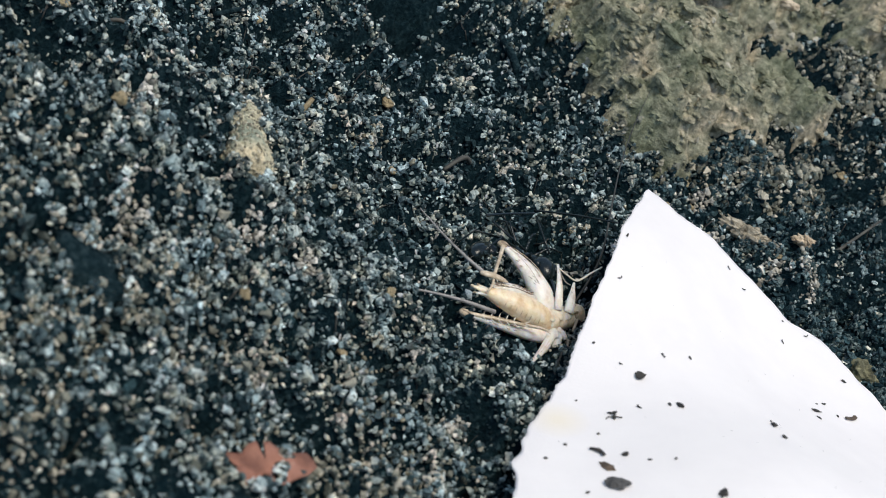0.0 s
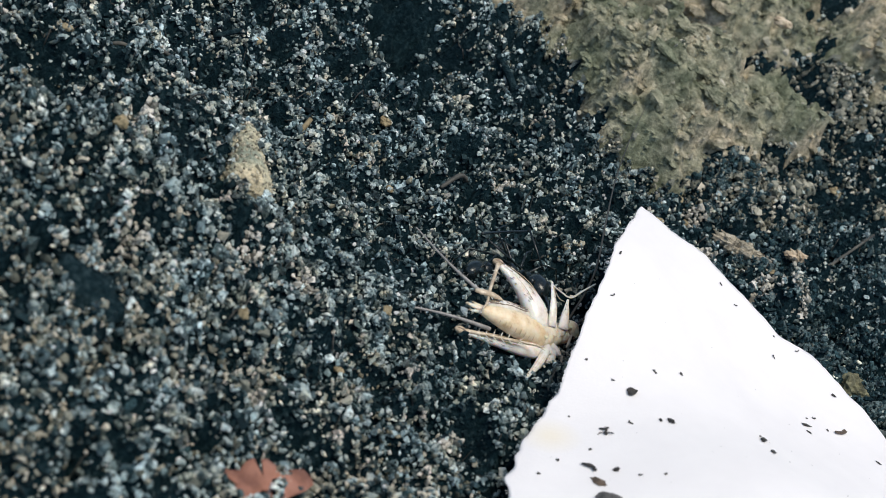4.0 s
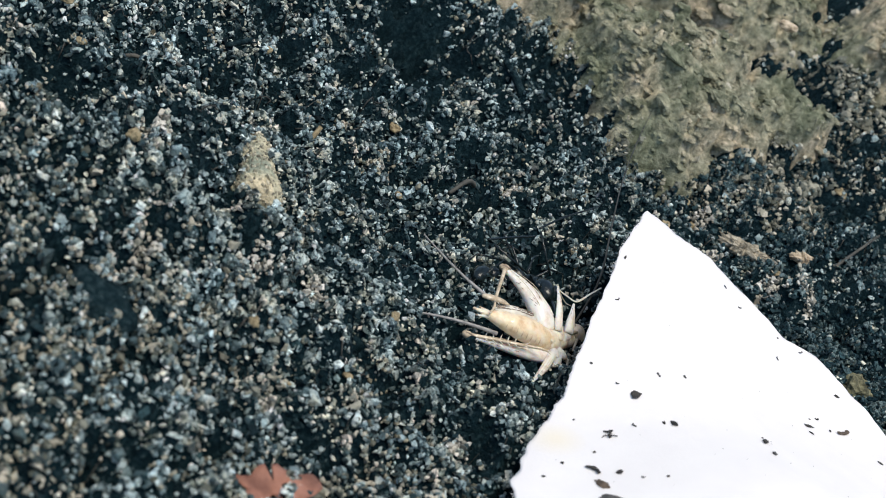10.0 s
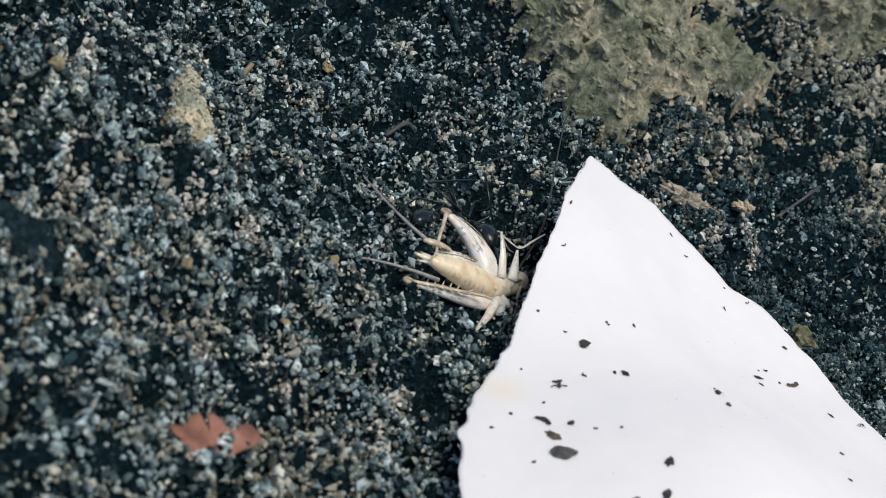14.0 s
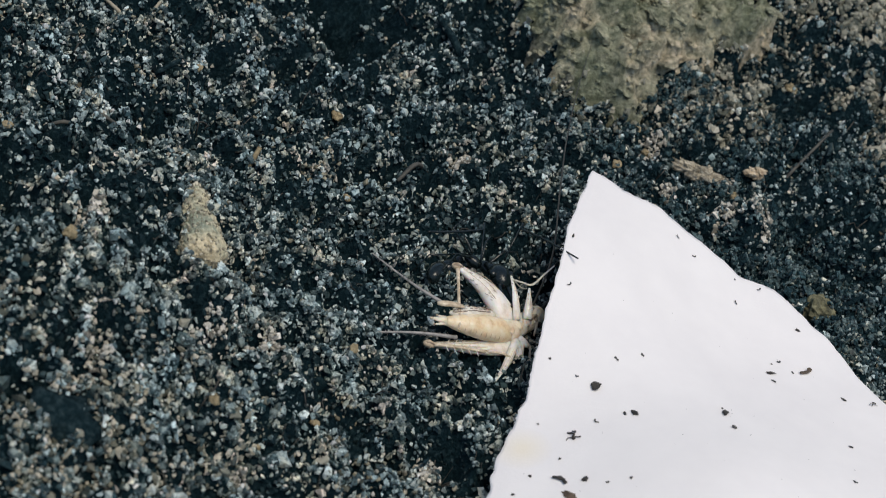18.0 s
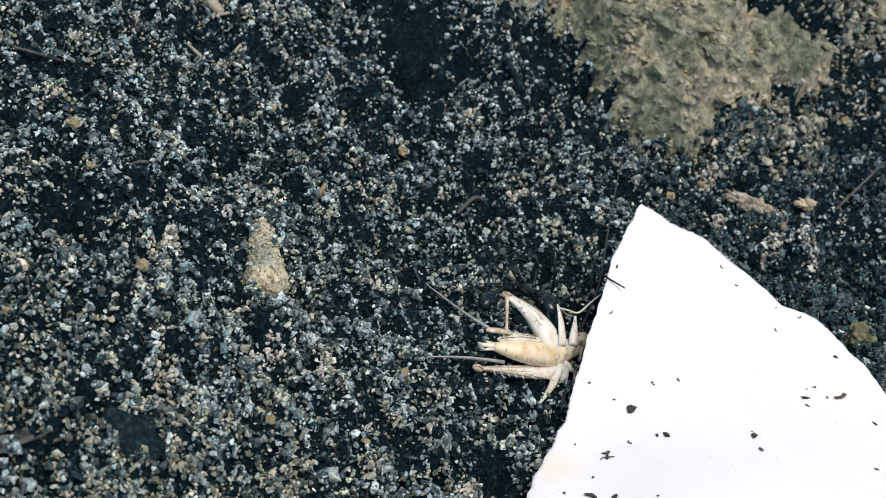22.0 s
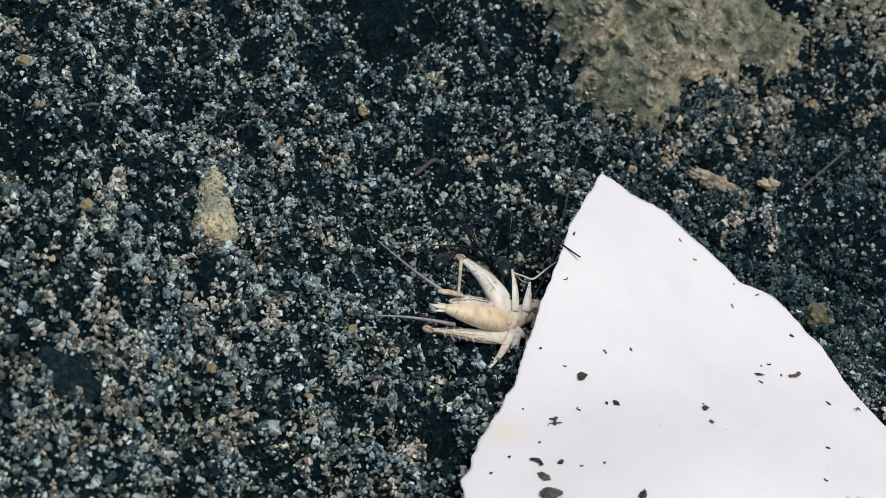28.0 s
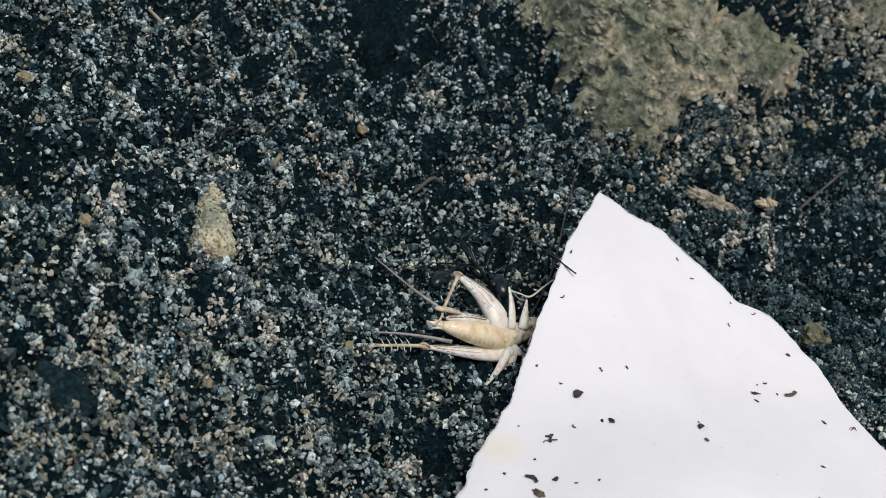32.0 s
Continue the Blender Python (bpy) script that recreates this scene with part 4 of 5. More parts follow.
earthy_cone((-4.5, -25.8, 1.0), (-8.8, -16.8, 2.4), 2.35)
for i, (x, y, s) in enumerate([(0.0, 0.2, 0.62), (-29.6, -15.9, 0.9), (-25.7, -19.9, 0.75), (-0.4, 14.1, 0.85), (22.0, 25.7, 1.1), (32.4, 33.5, 0.75), (34.5, 31.6, 0.8), (-16.3, 24.1, 0.7), (-15.2, 6.6, 0.7), (4.2, -1.0, 0.55), (10.3, -25.6, 0.7),
                               (-22.8, -43.4, 0.7), (-4.7, -15.1, 0.5), (0.4, -5.8, 0.5), (-0.6, 11.6, 0.7), (1.2, -40.2, 0.75), (-14.9, -33.3, 0.9), (30.7, 22.8, 0.8), (9.4, -34.3, 0.6), (5.7, -39.6, 0.55), (44.8, 24.5, 0.8), (44.7, 52.0, 1.2), (49.5, 48.0, 1.1)]):
    lump_thing("ochre_crumb", x, y, (s * 0.7, s * 0.62, s * 0.5), OCHRE, "small ochre yellow crumb of clay among dark grains", "crumb", (0, 0, 50 * i), 0.6, 1.6, i, 0.15, "ochre crumbs on the soil", sub=3)
lump_thing("wood_chip", 47.1, 28.7, (2.1, 0.7, 0.65), CHIP, "splintered orange-tan wood chip lying on soil", "chip", (0, 3, 10), 0.6, 1.6, 4, 0.1, lift=0.75, sub=5)
lump_thing("wood_chip", 40.3, 27.7, (3.2, 0.85, 0.85), STONE, "long grey-tan weathered chip lying in soil", "chip", (0, -8, -14), 0.6, 1.3, 5, 0.05, lift=0.7, sub=5)
lump_thing("sandy_clod", 55.2, 9.2, (1.9, 1.5, 1.4), OLIVE, "crumbly olive-tan clod of soil beside the paper", "clod", (0, 0, 40), 0.5, 1.0, 8, 0.2)
lump_thing("yellow_chip", 33.0, 52.0, (1.3, 0.6, 0.6), CHIP, "small yellow-tan chip resting on brown clay", "chip", (0, 0, 10), 0.3, 1.2, 9, 0.0, lift=11.5)
for i, (x, y, s) in enumerate([(46.7, 20.6, 1.3), (48.6, 19.4, 0.8), (43.8, 19.6, 0.8), (43.4, 26.5, 0.7), (35.0, 32.7, 1.0), (-1.1, -32.6, 1.3), (-14.9, -27.0, 0.9), (20.0, -33.5, 0.8), (14.0, 14.0, 0.8), (36.5, 21.0, 0.8), (-33.0, -26.0, 1.0), (-9.0, -42.5, 0.9), (3.0, -29.0, 0.8)]):
    rng = np.random.RandomState(300 + i)
    c = rng.normal(0, 1, (120, 3)) * (s, s * 1.5, s * 0.3) * 0.8
    c = c + (x, y, 0)
    c[:, 2] += height(c[:, 0], c[:, 1]) + 0.35
    v, f = pieces(c, np.exp(rng.normal(math.log(0.19), 0.3, 120)), rng, (ICO_V, ICO_F), 0.5, 0.5, 1.3)
    tagged(new("sand_cluster", mesh_of("sand_cluster", v, f, BEIGE)), "cluster of beige sand grains stuck together on dark soil", "sand", kind="stuff")


# ---- leaf, bark and dead blades ----
def flake(name, outline, lift, thick, mat_, label, category, bend=0.4, tilt=0.0, ragged=0.1):
    """A thin irregular plate draped over the soil."""
    bm = bmesh.new()
    cx, cy = sum(p[0] for p in outline) / len(outline), sum(p[1] for p in outline) / len(outline)
    frayed = []
    for (x0, y0), (x1, y1) in zip(outline, outline[1:] + outline[:1]):
        for q in (0.0, 0.25, 0.5, 0.75):
            x, y = x0 + (x1 - x0) * q, y0 + (y1 - y0) * q
            ragged_ = ragged * noise.noise(Vector((x * 1.9, y * 1.9, 8.1)))
            frayed.append((x + ragged_ * (y1 - y0) / 2, y - ragged_ * (x1 - x0) / 2))
    outline = frayed
    n = len(outline)
    rings = []
    for side in (1, -1):
        tops = []
        for k in (1.0, 0.72, 0.4):
            ring = []
            for x, y in outline:
                px, py = cx + (x - cx) * k, cy + (y - cy) * k
                z = float(smooth_height(px, py)) + lift + tilt * (py - cy) + bend * noise.noise(Vector((px * 0.5, py * 0.5, 3.3))) + side * thick * (0.5 if k < 1 else 0.25)
                ring.append(bm.verts.new((px, py, z)))
            tops.append(ring)
        mid = bm.verts.new((cx, cy, float(smooth_height(cx, cy)) + lift + bend * noise.noise(Vector((cx * 0.5, cy * 0.5, 3.3))) + side * thick * 0.5))
        for a_, b_ in zip(tops, tops[1:]):
            for i in range(n):
                q = (a_[i], a_[(i + 1) % n], b_[(i + 1) % n], b_[i])
                bm.faces.new(q if side > 0 else q[::-1])
        for i in range(n):
            q = (tops[-1][i], tops[-1][(i + 1) % n], mid)
            bm.faces.new(q if side > 0 else q[::-1])
        rings.append(tops[0])
    for i in range(n):
        bm.faces.new((rings[1][i], rings[1][(i + 1) % n], rings[0][(i + 1) % n], rings[0][i]))
    bmesh.ops.recalc_face_normals(bm, faces=bm.faces)
    return tagged(part(name, bm, mat_), label, category)


flake("dead_leaf", [(6.2, -54.2), (7.3, -52.9), (7.4, -52.0), (7.7, -51.4), (8.5, -52.1), (8.9, -52.0), (8.2, -50.9), (8.5, -50.2), (9.7, -49.9), (11.1, -48.4), (11.9, -48.5), (12.3, -48.8), (12.0, -50.0), (10.9, -52.9), (10.3, -53.3), (9.7, -52.9), (9.4, -53.1), (9.1, -54.6), (8.8, -55.7), (8.1, -56.0), (7.7, -55.0), (7.6, -54.3)],
      1.25, 0.2, LEAF, "torn red-brown dead leaf piece lying on soil", "leaf", 0.5)
flake("bark_flake", [(-11.4, -48.0), (-9.4, -46.6), (-7.6, -45.9), (-6.4, -47.1), (-5.2, -50.3), (-6.7, -52.0), (-8.3, -50.6), (-10.2, -51.2)], 0.25, 0.4, BARK, "flat dark blue-grey bark flake lying on soil", "bark", 1.2, ragged=0.9)
flake("leaf_scrap", [(-18.9, -56.2), (-18.2, -55.2), (-16.4, -53.7), (-14.2, -52.4), (-14.4, -52.9), (-15.9, -54.8), (-17.5, -57.2), (-18.6, -58.0)], 0.9, 0.2, DARKLEAF, "dark narrow dead leaf blade lying on soil", "leaf", 0.5)
flake("leaf_scrap", [(-16.4, -56.8), (-15.6, -56.2), (-14.6, -57.2), (-13.6, -58.2), (-14.2, -59.6), (-15.4, -58.8)], 0.7, 0.2, DARKLEAF, "dark curled dead leaf scrap lying on soil", "leaf", 0.5)


rng = np.random.RandomState(515)
c = np.stack([rng.uniform(-12, -4.6, 150), rng.uniform(-52.5, -45.4, 150)], 1)
ring = np.sqrt(((c[:, 0] + 8.3) / 3.6) ** 2 + ((c[:, 1] + 49.0) / 3.4) ** 2)
c = c[(ring < 1) & (rng.uniform(0, 1, len(c)) < 0.12 + 0.9 * ring ** 4)]
c = np.stack([c[:, 0], c[:, 1], smooth_height(c[:, 0], c[:, 1]) + 0.65 + rng.uniform(-0.1, 0.2, len(c))], 1)
v, f = pieces(c, np.exp(rng.normal(math.log(0.17), 0.35, len(c))), rng, (ICO_V, ICO_F), 0.35)
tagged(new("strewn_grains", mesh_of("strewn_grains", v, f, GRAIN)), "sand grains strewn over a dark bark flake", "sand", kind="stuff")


def stick(name, pts, radius, mat_, label, lift=0.25, category="root"):
    path = spline([(x, y, float(height(x, y)) + lift + z) for x, y, z in pts], 5)
    bm = bmesh.new()
    n = len(path)
    tube(bm, path, [radius * (0.55 + 0.45 * math.sin(math.pi * (0.15 + 0.8 * i / n))) for i in range(n)], 7)
    return tagged(part(name, bm, mat_), label, category)


stick("dry_root", [(-27.5, 11.4, 0.3), (-25.4, 10.8, 0.5), (-23.8, 12.1, 0.4), (-22.6, 15.1, 0.7)], 0.24, PALEROOT, "curled pale dry rootlet lying on soil")
stick("straw", [(-30.8, 25.5, 2.5), (-29.6, 22.6, 1.6), (-28.2, 20.9, 0.9), (-26.6, 19.9, 0.2)], 0.75, PALEROOT, "arched pale straw stem lying on soil", category="stem")
stick("dry_root", [(-27.6, 18.6, 0.3), (-25.8, 20.0, 0.4)], 0.2, PALEROOT, "short pale rootlet lying on soil")
stick("twig", [(-18.9, 3.2, 0.2), (-17.1, 6.7, 0.3)], 0.3, BARK, "short grey twig lying on soil", category="twig")
stick("twig", [(8.3, 5.6, 0.2), (9.6, 8.2, 0.3), (11.6, 11.0, 0.4)], 0.26, ROOT, "thin grey twig lying on soil", category="twig")
stick("twig", [(5.7, 33.2, 1.2), (8.8, 30.0, 1.6), (12.2, 26.6, 0.4)], 0.5, BARK, "dark twig leaning in a soil hollow", category="twig")
stick("dry_root", [(48.1, 24.8, 0.3), (49.5, 29.0, 0.9), (51.2, 33.3, 0.8), (55.0, 41.5, 0.6)], 0.2, ROOT, "thin forked rootlet lying on dark soil")
stick("dry_root", [(-42.0, -3.2, 0.2), (-39.8, -1.4, 0.5), (-37.4, 1.3, 0.3)], 0.22, ROOT, "thin grey rootlet lying on soil")
stick("dry_root", [(-23.8, -15.1, 0.3), (-22.2, -14.6, 0.6), (-20.7, -13.5, 0.3)], 0.2, ROOT, "thin grey rootlet lying on soil")
stick("dry_root", [(-20.5, -10.8, 0.2), (-19.3, -10.9, 0.6), (-18.0, -12.2, 0.3)], 0.2, ROOT, "thin grey rootlet lying on soil")
stick("dry_root", [(-5.9, -4.4, 0.3), (-5.6, -3.0, 0.9)], 0.28, OCHRE, "short orange rootlet stub standing in soil")
stick("twig", [(54.2, 8.6, 0.3), (56.6, 10.9, 0.6), (60.0, 13.0, 0.4)], 0.35, BARK, "dark twig lying on soil beside the paper", category="twig")


def fibres():
    r = random.Random(91)
    bm = bmesh.new()
    for _ in range(900):
        x, y = r.uniform(-52, 72), r.uniform(-66, 62)
        if open_soil(np.array(x), np.array(y)) < 0.4:
            continue
        a, ln, bend = r.uniform(0, 6.28), r.uniform(0.8, 3.0), r.gauss(0, 0.9)
        pts, h0 = [], float(height(x, y))
        for k in range(5):
            x, y = x + math.cos(a) * ln / 4, y + math.sin(a) * ln / 4
            a += bend * 0.25
            pts.append((x, y, float(height(x, y)) + 0.25 + 0.2 * math.sin(k * 1.3)))
        tube(bm, pts, r.uniform(0.03, 0.085), 4)
    tagged(part("root_fibres", bm, FIBRE), "fine dark root hairs tangled in the soil", "roots", kind="stuff")


fibres()


# ---- the cricket, on its back ----
TAIL_AT, JOIN, NECK, HEAD_AT = Vector((16.5, -17.2, -1.3)), Vector((23.3, -13.2, -2.8)), Vector((25.15, -9.9, -3.3)), Vector((25.5, -8.95, -3.35))
KNEE_U, HIP_U, KNEE_L, HIP_L = Vector((16.7, -10.0, -0.2)), Vector((23.2, -12.2, -2.6)), Vector((16.7, -18.5, -3.3)), Vector((24.2, -14.3, -3.6))


def along_line(a, b, n=8, bow=(0, 0, 0)):
    return [a.lerp(b, i / (n - 1)) + Vector(bow) * math.sin(math.pi * i / (n - 1)) for i in range(n)]


def tibia(name, spines, cricket_, joint, long=1.0):
    """Shin along +x from its joint, with spurs and a jointed foot."""
    bm = bmesh.new()
    o = Vector(joint)
    tube(bm, [o + Vector(q) for q in ((0, 0, 0), (0.8, 0, 0.06), (2.5, 0, 0.08), (4.4, 0, 0.0), (5.3, 0, 0))], [0.26, 0.2, 0.16, 0.16, 0.19], 8)
    ob = part(name, bm, TAN, cricket_, "thin tan shin", joint=joint)
    bm = bmesh.new()
    for i in range(spines):
        for s in (-1, 1):
            x = 1.6 + i * 0.7
            tube(bm, [o + Vector((x, 0.1 * s, 0.05)), o + Vector((x + 0.12, 0.5 * s * long, 0.15)), o + Vector((x + 0.3, 0.95 * s * long, 0.2))], [0.065 * long, 0.055 * long, 0.015], 6)
    for a in (-0.5, 0.0, 0.5):
        tube(bm, [o + Vector((5.2, 0, 0)), o + Vector((5.9, a, 0.1))], [0.08, 0.02], 5)
    child(bm, "spurs", PLATE, ob, o, "pale comb of spines")
    bm = bmesh.new()
    tube(bm, [o + Vector(q) for q in ((5.25, 0, 0), (6.1, 0.15, -0.1), (6.9, 0.1, -0.05), (7.6, -0.1, -0.1))], [0.15, 0.13, 0.12, 0.08], 6)
    tube(bm, [o + Vector((7.5, -0.1, -0.1)), o + Vector((7.9, 0.15, -0.2))], [0.06, 0.02], 4)
    tube(bm, [o + Vector((7.5, -0.1, -0.1)), o + Vector((7.9, -0.35, -0.2))], [0.06, 0.02], 4)
    child(bm, "foot", TAN, ob, o)
    return ob


def child(bm, name, mat_, parent, org, label=""):
    """A sub-part whose origin is its parent's."""
    me = bpy.data.meshes.new(name)
    for v in bm.verts:
        v.co = (v.co - Vector(org)) * MM
    bm.to_mesh(me)
    bm.free()
    me.materials.append(mat_)
    me.polygons.foreach_set("use_smooth", [True] * len(me.polygons))
    ob = new(name, me)
    ob.parent = parent
    if label:
        ob["label"] = label
    return ob


def small_leg(name, pts, radii, e, mat_=None):
    bm = bmesh.new()
    p = spline(pts, 5)
    n = len(p)
    rr = [radii[0] + (radii[1] - radii[0]) * i / (n - 1) for i in range(n)]
    rr = [r * (0.8 + 0.28 * math.sin(math.pi * min(1.0, 0.12 + i / (n - 1)))) for i, r in enumerate(rr)]
    tube(bm, p, rr, 10, 0.55)
    leg = part(name, bm, mat_ or SHELL, e)
    if name.endswith("leg"):
        bm = bmesh.new()
        blob(bm, p[-1], (rr[-1] * 1.02, rr[-1] * 1.02, rr[-1] * 0.95), (0, 0, 0), 2)
        streak = bmesh.new()
        for s_ in (-0.5, 0.15, 0.6):
            tube(streak, [q + Vector((s_ * r, 0.15 * r, 0.66 * r * math.sqrt(1 - s_ * s_))) for q, r in list(zip(p, rr))[2:-1]], 0.012, 4)
        spots = bmesh.new()
        pick = random.Random(int(p[0].x * 10 + p[-1].y * 7))
        for _ in range(3):
            k = pick.randrange(int(n * 0.6), n - 1)
            off = pick.uniform(-0.6, 0.6)
            blob(spots, p[k] + Vector((off * rr[k], 0.1 * off, 0.56 * rr[k] * math.sqrt(1 - off * off))), (0.04, 0.08, 0.02), (0, 0, pick.uniform(0, 90)), 2)
        child(spots, "leg_marks", MARK, leg, (21, -13, -4), "brown flecks on the leg")
        child(streak, "streaks", BAR, leg, (21, -13, -4), "fine tan streaks along the leg")
        child(bm, "joint", SHELL, leg, (21, -13, -4), "pale leg joint")
    return leg


def grooves(bm, hip, knee, bow, most):
    """Fine ridges along a thigh."""
    d = (knee - hip).normalized()
    sd = d.cross(Vector((0, 0, 1))).normalized()
    for k in (-0.45, 0.0, 0.45):
        pts = [hip.lerp(knee, 0.12 + 0.8 * i / 9) + Vector(bow) * math.sin(math.pi * (0.12 + 0.8 * i / 9)) + sd * k * most * math.sin(math.pi * (0.25 + 0.65 * i / 9)) + Vector((0, 0, most * 0.66 * math.sin(math.pi * (0.3 + 0.55 * i / 9)) * math.sqrt(1 - k * k))) for i in range(10)]
        tube(bm, pts, [0.02, 0.025, 0.03, 0.03, 0.03, 0.028, 0.026, 0.024, 0.02, 0.012], 5)


THIGH = [0.62, 0.82, 0.95, 1.0, 1.0, 0.98, 0.94, 0.89, 0.83, 0.77, 0.7, 0.63, 0.56, 0.5, 0.43, 0.37, 0.32, 0.28]     # widths of a thigh from hip to knee


def cricket():
    e = thing("cricket", (21, -13, -4), "pale cream young cricket lying on its back beside the paper", "cricket")
    axis = JOIN - TAIL_AT
    # abdomen: tapered, ringed
    bm = bmesh.new()
    n = 40
    pts = along_line(TAIL_AT + Vector((0.8, 0.45, -0.1)), JOIN, n, (0.25, -0.3, 0.35))
    rad = []
    for i in range(n):
        t = i / (n - 1)
        r = 0.3 + 1.02 * math.sin(math.pi * (0.03 + t * 0.7)) ** 0.85
        rad.append(r * (1 + 0.02 * math.cos(t * 2 * math.pi * 9)))
    tube(bm, pts, rad, 20, 0.86)
    abd = part("abdomen", bm, BELLY, e, "cream ringed belly")
    # whitish flank plates with dark dashes
    side = axis.cross(Vector((0, 0, 1))).normalized()
    turn = math.degrees(math.atan2(axis.y, axis.x))
    bm, dashes = bmesh.new(), bmesh.new()
    rim = [pts[i] - side * (rad[i] * 0.9 + 0.22) + Vector((0, 0, rad[i] * 0.5)) for i in range(3, 32)]
    tube(bm, rim, swell(len(rim), 0.16, 0.62, 0.3, 0.4), 12, 0.6)
    for k in range(8):
        i = 5 + 3 * k
        for q, ln, fore in ((-0.22, 0.3, 0.0), (0.08, 0.24, 0.2), (0.34, 0.2, 0.05)):
            d = rim[i - 3] + side * -q + Vector((0, 0, 0.36 - 0.5 * q * q)) + axis.normalized() * fore
            blob(dashes, d, (ln, 0.055, 0.06), (0, 0, turn), 2)
    child(bm, "flank_plate", PLATE, abd, (21, -13, -4), "whitish plate along the flank")
    child(dashes, "flank_marks", MARK, abd, (21, -13, -4), "brown dashes along the flank")
    bm = bmesh.new()
    for k in range(9):
        i = 9 + 3 * k
        r = rad[i]
        arc = [pts[i] + side * (r * math.cos(q)) + Vector((0, 0, r * 0.87 * math.sin(q))) for q in np.linspace(-0.1, 0.45, 6)]
        tube(bm, arc, [0.02, 0.04, 0.05, 0.05, 0.035, 0.015], 5)
    child(bm, "belly_bars", BAR, abd, (21, -13, -4), "short tan bars along the belly")
    bm = bmesh.new()
    for k in range(7):
        tt = 0.2 + 0.1 * k
        c = pts[int(tt * (n - 1))]
        r = rad[int(tt * (n - 1))]
        arc = [c + side * (r * math.cos(a)) + Vector((0, 0, 1)) * (r * 0.87 * math.sin(a)) for a in np.linspace(0.15, 2.9, 12)]
        tube(bm, arc, 0.006, 4)
    child(bm, "ring_seams", BAR, abd, (21, -13, -4), "tan seams between the belly rings")
    # tail plates
    for d, w in ((Vector((-0.7, -0.25, 0.1)), 0.46), (Vector((-0.25, 0.5, 0.1)), 0.3), (Vector((-0.2, -0.6, -0.2)), 0.28)):
        bm = bmesh.new()
        tube(bm, along_line(TAIL_AT + Vector((1.9, 0.95, -0.1)), TAIL_AT + d, 8), [w, w * 1.02, w * 0.96, w * 0.86, w * 0.72, w * 0.55, w * 0.36, w * 0.1], 10, 0.7)
        part("tail_plate", bm, THORAX, e)
        tip = bmesh.new()
        blob(tip, TAIL_AT + d * 0.9 + Vector((0.1, 0.05, 0.02)), (w * 0.45, w * 0.3, w * 0.28), (0, 0, 30), 2)
        part("tail_tip", tip, CHIP, e, "brown tip of a tail plate")
    bm = bmesh.new()
    tube(bm, along_line(Vector((16.0, -15.9, -0.5)), Vector((18.6, -14.9, -0.5)), 9, (0, 0, 0.15)), [0.2, 0.3, 0.33, 0.34, 0.33, 0.31, 0.27, 0.2, 0.08], 9, 0.7)
    part("tail_plate", bm, TAN, e, "orange-tan crumpled tail plate")
    # cerci
    for a, b, bow in ((Vector((16.75, -15.4, -0.7)), Vector((8.6, -15.0, 1.4)), (0.2, 0.1, -0.35)), (Vector((18.9, -17.2, -2.4)), Vector((9.6, -21.3, -3.2)), (0, 0.1, 0.35))):
        bm = bmesh.new()
        p = along_line(a, b, 16, bow)
        tube(bm, p, [0.21 - 0.16 * (i / 15) ** 0.8 for i in range(16)], 8)
        cer = part("cercus", bm, TAIL, e, "long grey hairy tail feeler")
        bm = bmesh.new()
        r = random.Random(int(a.x * 10))
        for i in range(70):
            q = a.lerp(b, r.uniform(0.08, 0.98)) + Vector(bow) * 0.6
            d = Vector((r.gauss(0, 1), r.gauss(0, 1), r.gauss(0, 1))).normalized() * r.uniform(0.25, 0.6)
            tube(bm, [q, q + d], [0.022, 0.008], 3)
        tagged(child(bm, "hairs", TAIL, cer, (21, -13, -4)), kind="stuff")
    # thorax in three rings and the head
    for a, b, r0 in ((JOIN.lerp(NECK, -0.12), JOIN.lerp(NECK, 0.3), 1.22), (JOIN.lerp(NECK, 0.22), JOIN.lerp(NECK, 0.66), 1.2), (JOIN.lerp(NECK, 0.58), JOIN.lerp(NECK, 1.08), 1.08)):
        bm = bmesh.new()
        tube(bm, along_line(a, b, 9), [r0 * (0.9 + 0.1 * math.sin(math.pi * i / 8)) for i in range(9)], 16, 0.8)
        part("thorax_ring", bm, THORAX, e)
    bm = bmesh.new()
    blob(bm, HEAD_AT + Vector((0.15, 0.2, 0.1)), (1.0, 1.2, 0.98), (0, 0, -35), 4, 0.05, 1.5, 2)
    head = part("head", bm, THORAX, e)
    bm = bmesh.new()
    blob(bm, HEAD_AT + Vector((0.1, -0.95, 0.5)), (0.42, 0.36, 0.34), (0, 0, 20), 3, 0.2, 2.0, 4)
    blob(bm, HEAD_AT + Vector((-0.1, -0.75, 0.72)), (0.34, 0.26, 0.24), (0, 0, -20), 3, 0.2, 2.0, 6)
    child(bm, "mouthparts", CHIP, head, (21, -13, -4), "brown folded mouthparts")
    for s, q in ((1, (0.75, -0.95, 0.2)), (-1, (-0.55, 0.85, 0.3))):
        bm = bmesh.new()
        blob(bm, HEAD_AT + Vector(q), (0.3, 0.38, 0.3), (0, 0, -35), 3)
        child(bm, "eye", EYE, head, (21, -13, -4), "dark brown eye")
    for q, d in (((0.2, -0.5, 0.8), (-0.5, -1.3, 0.3)), ((-0.2, 0.1, 0.9), (-1.0, -0.6, 0.55)), ((0.5, -0.8, 0.4), (0.1, -1.9, -0.3))):
        bm = bmesh.new()
        o = HEAD_AT + Vector(q)
        tube(bm, along_line(o, o + Vector(d), 5, (0, 0, 0.15)), [0.17, 0.16, 0.14, 0.13, 0.1], 7)
        child(bm, "palp", TAN, head, (21, -13, -4))
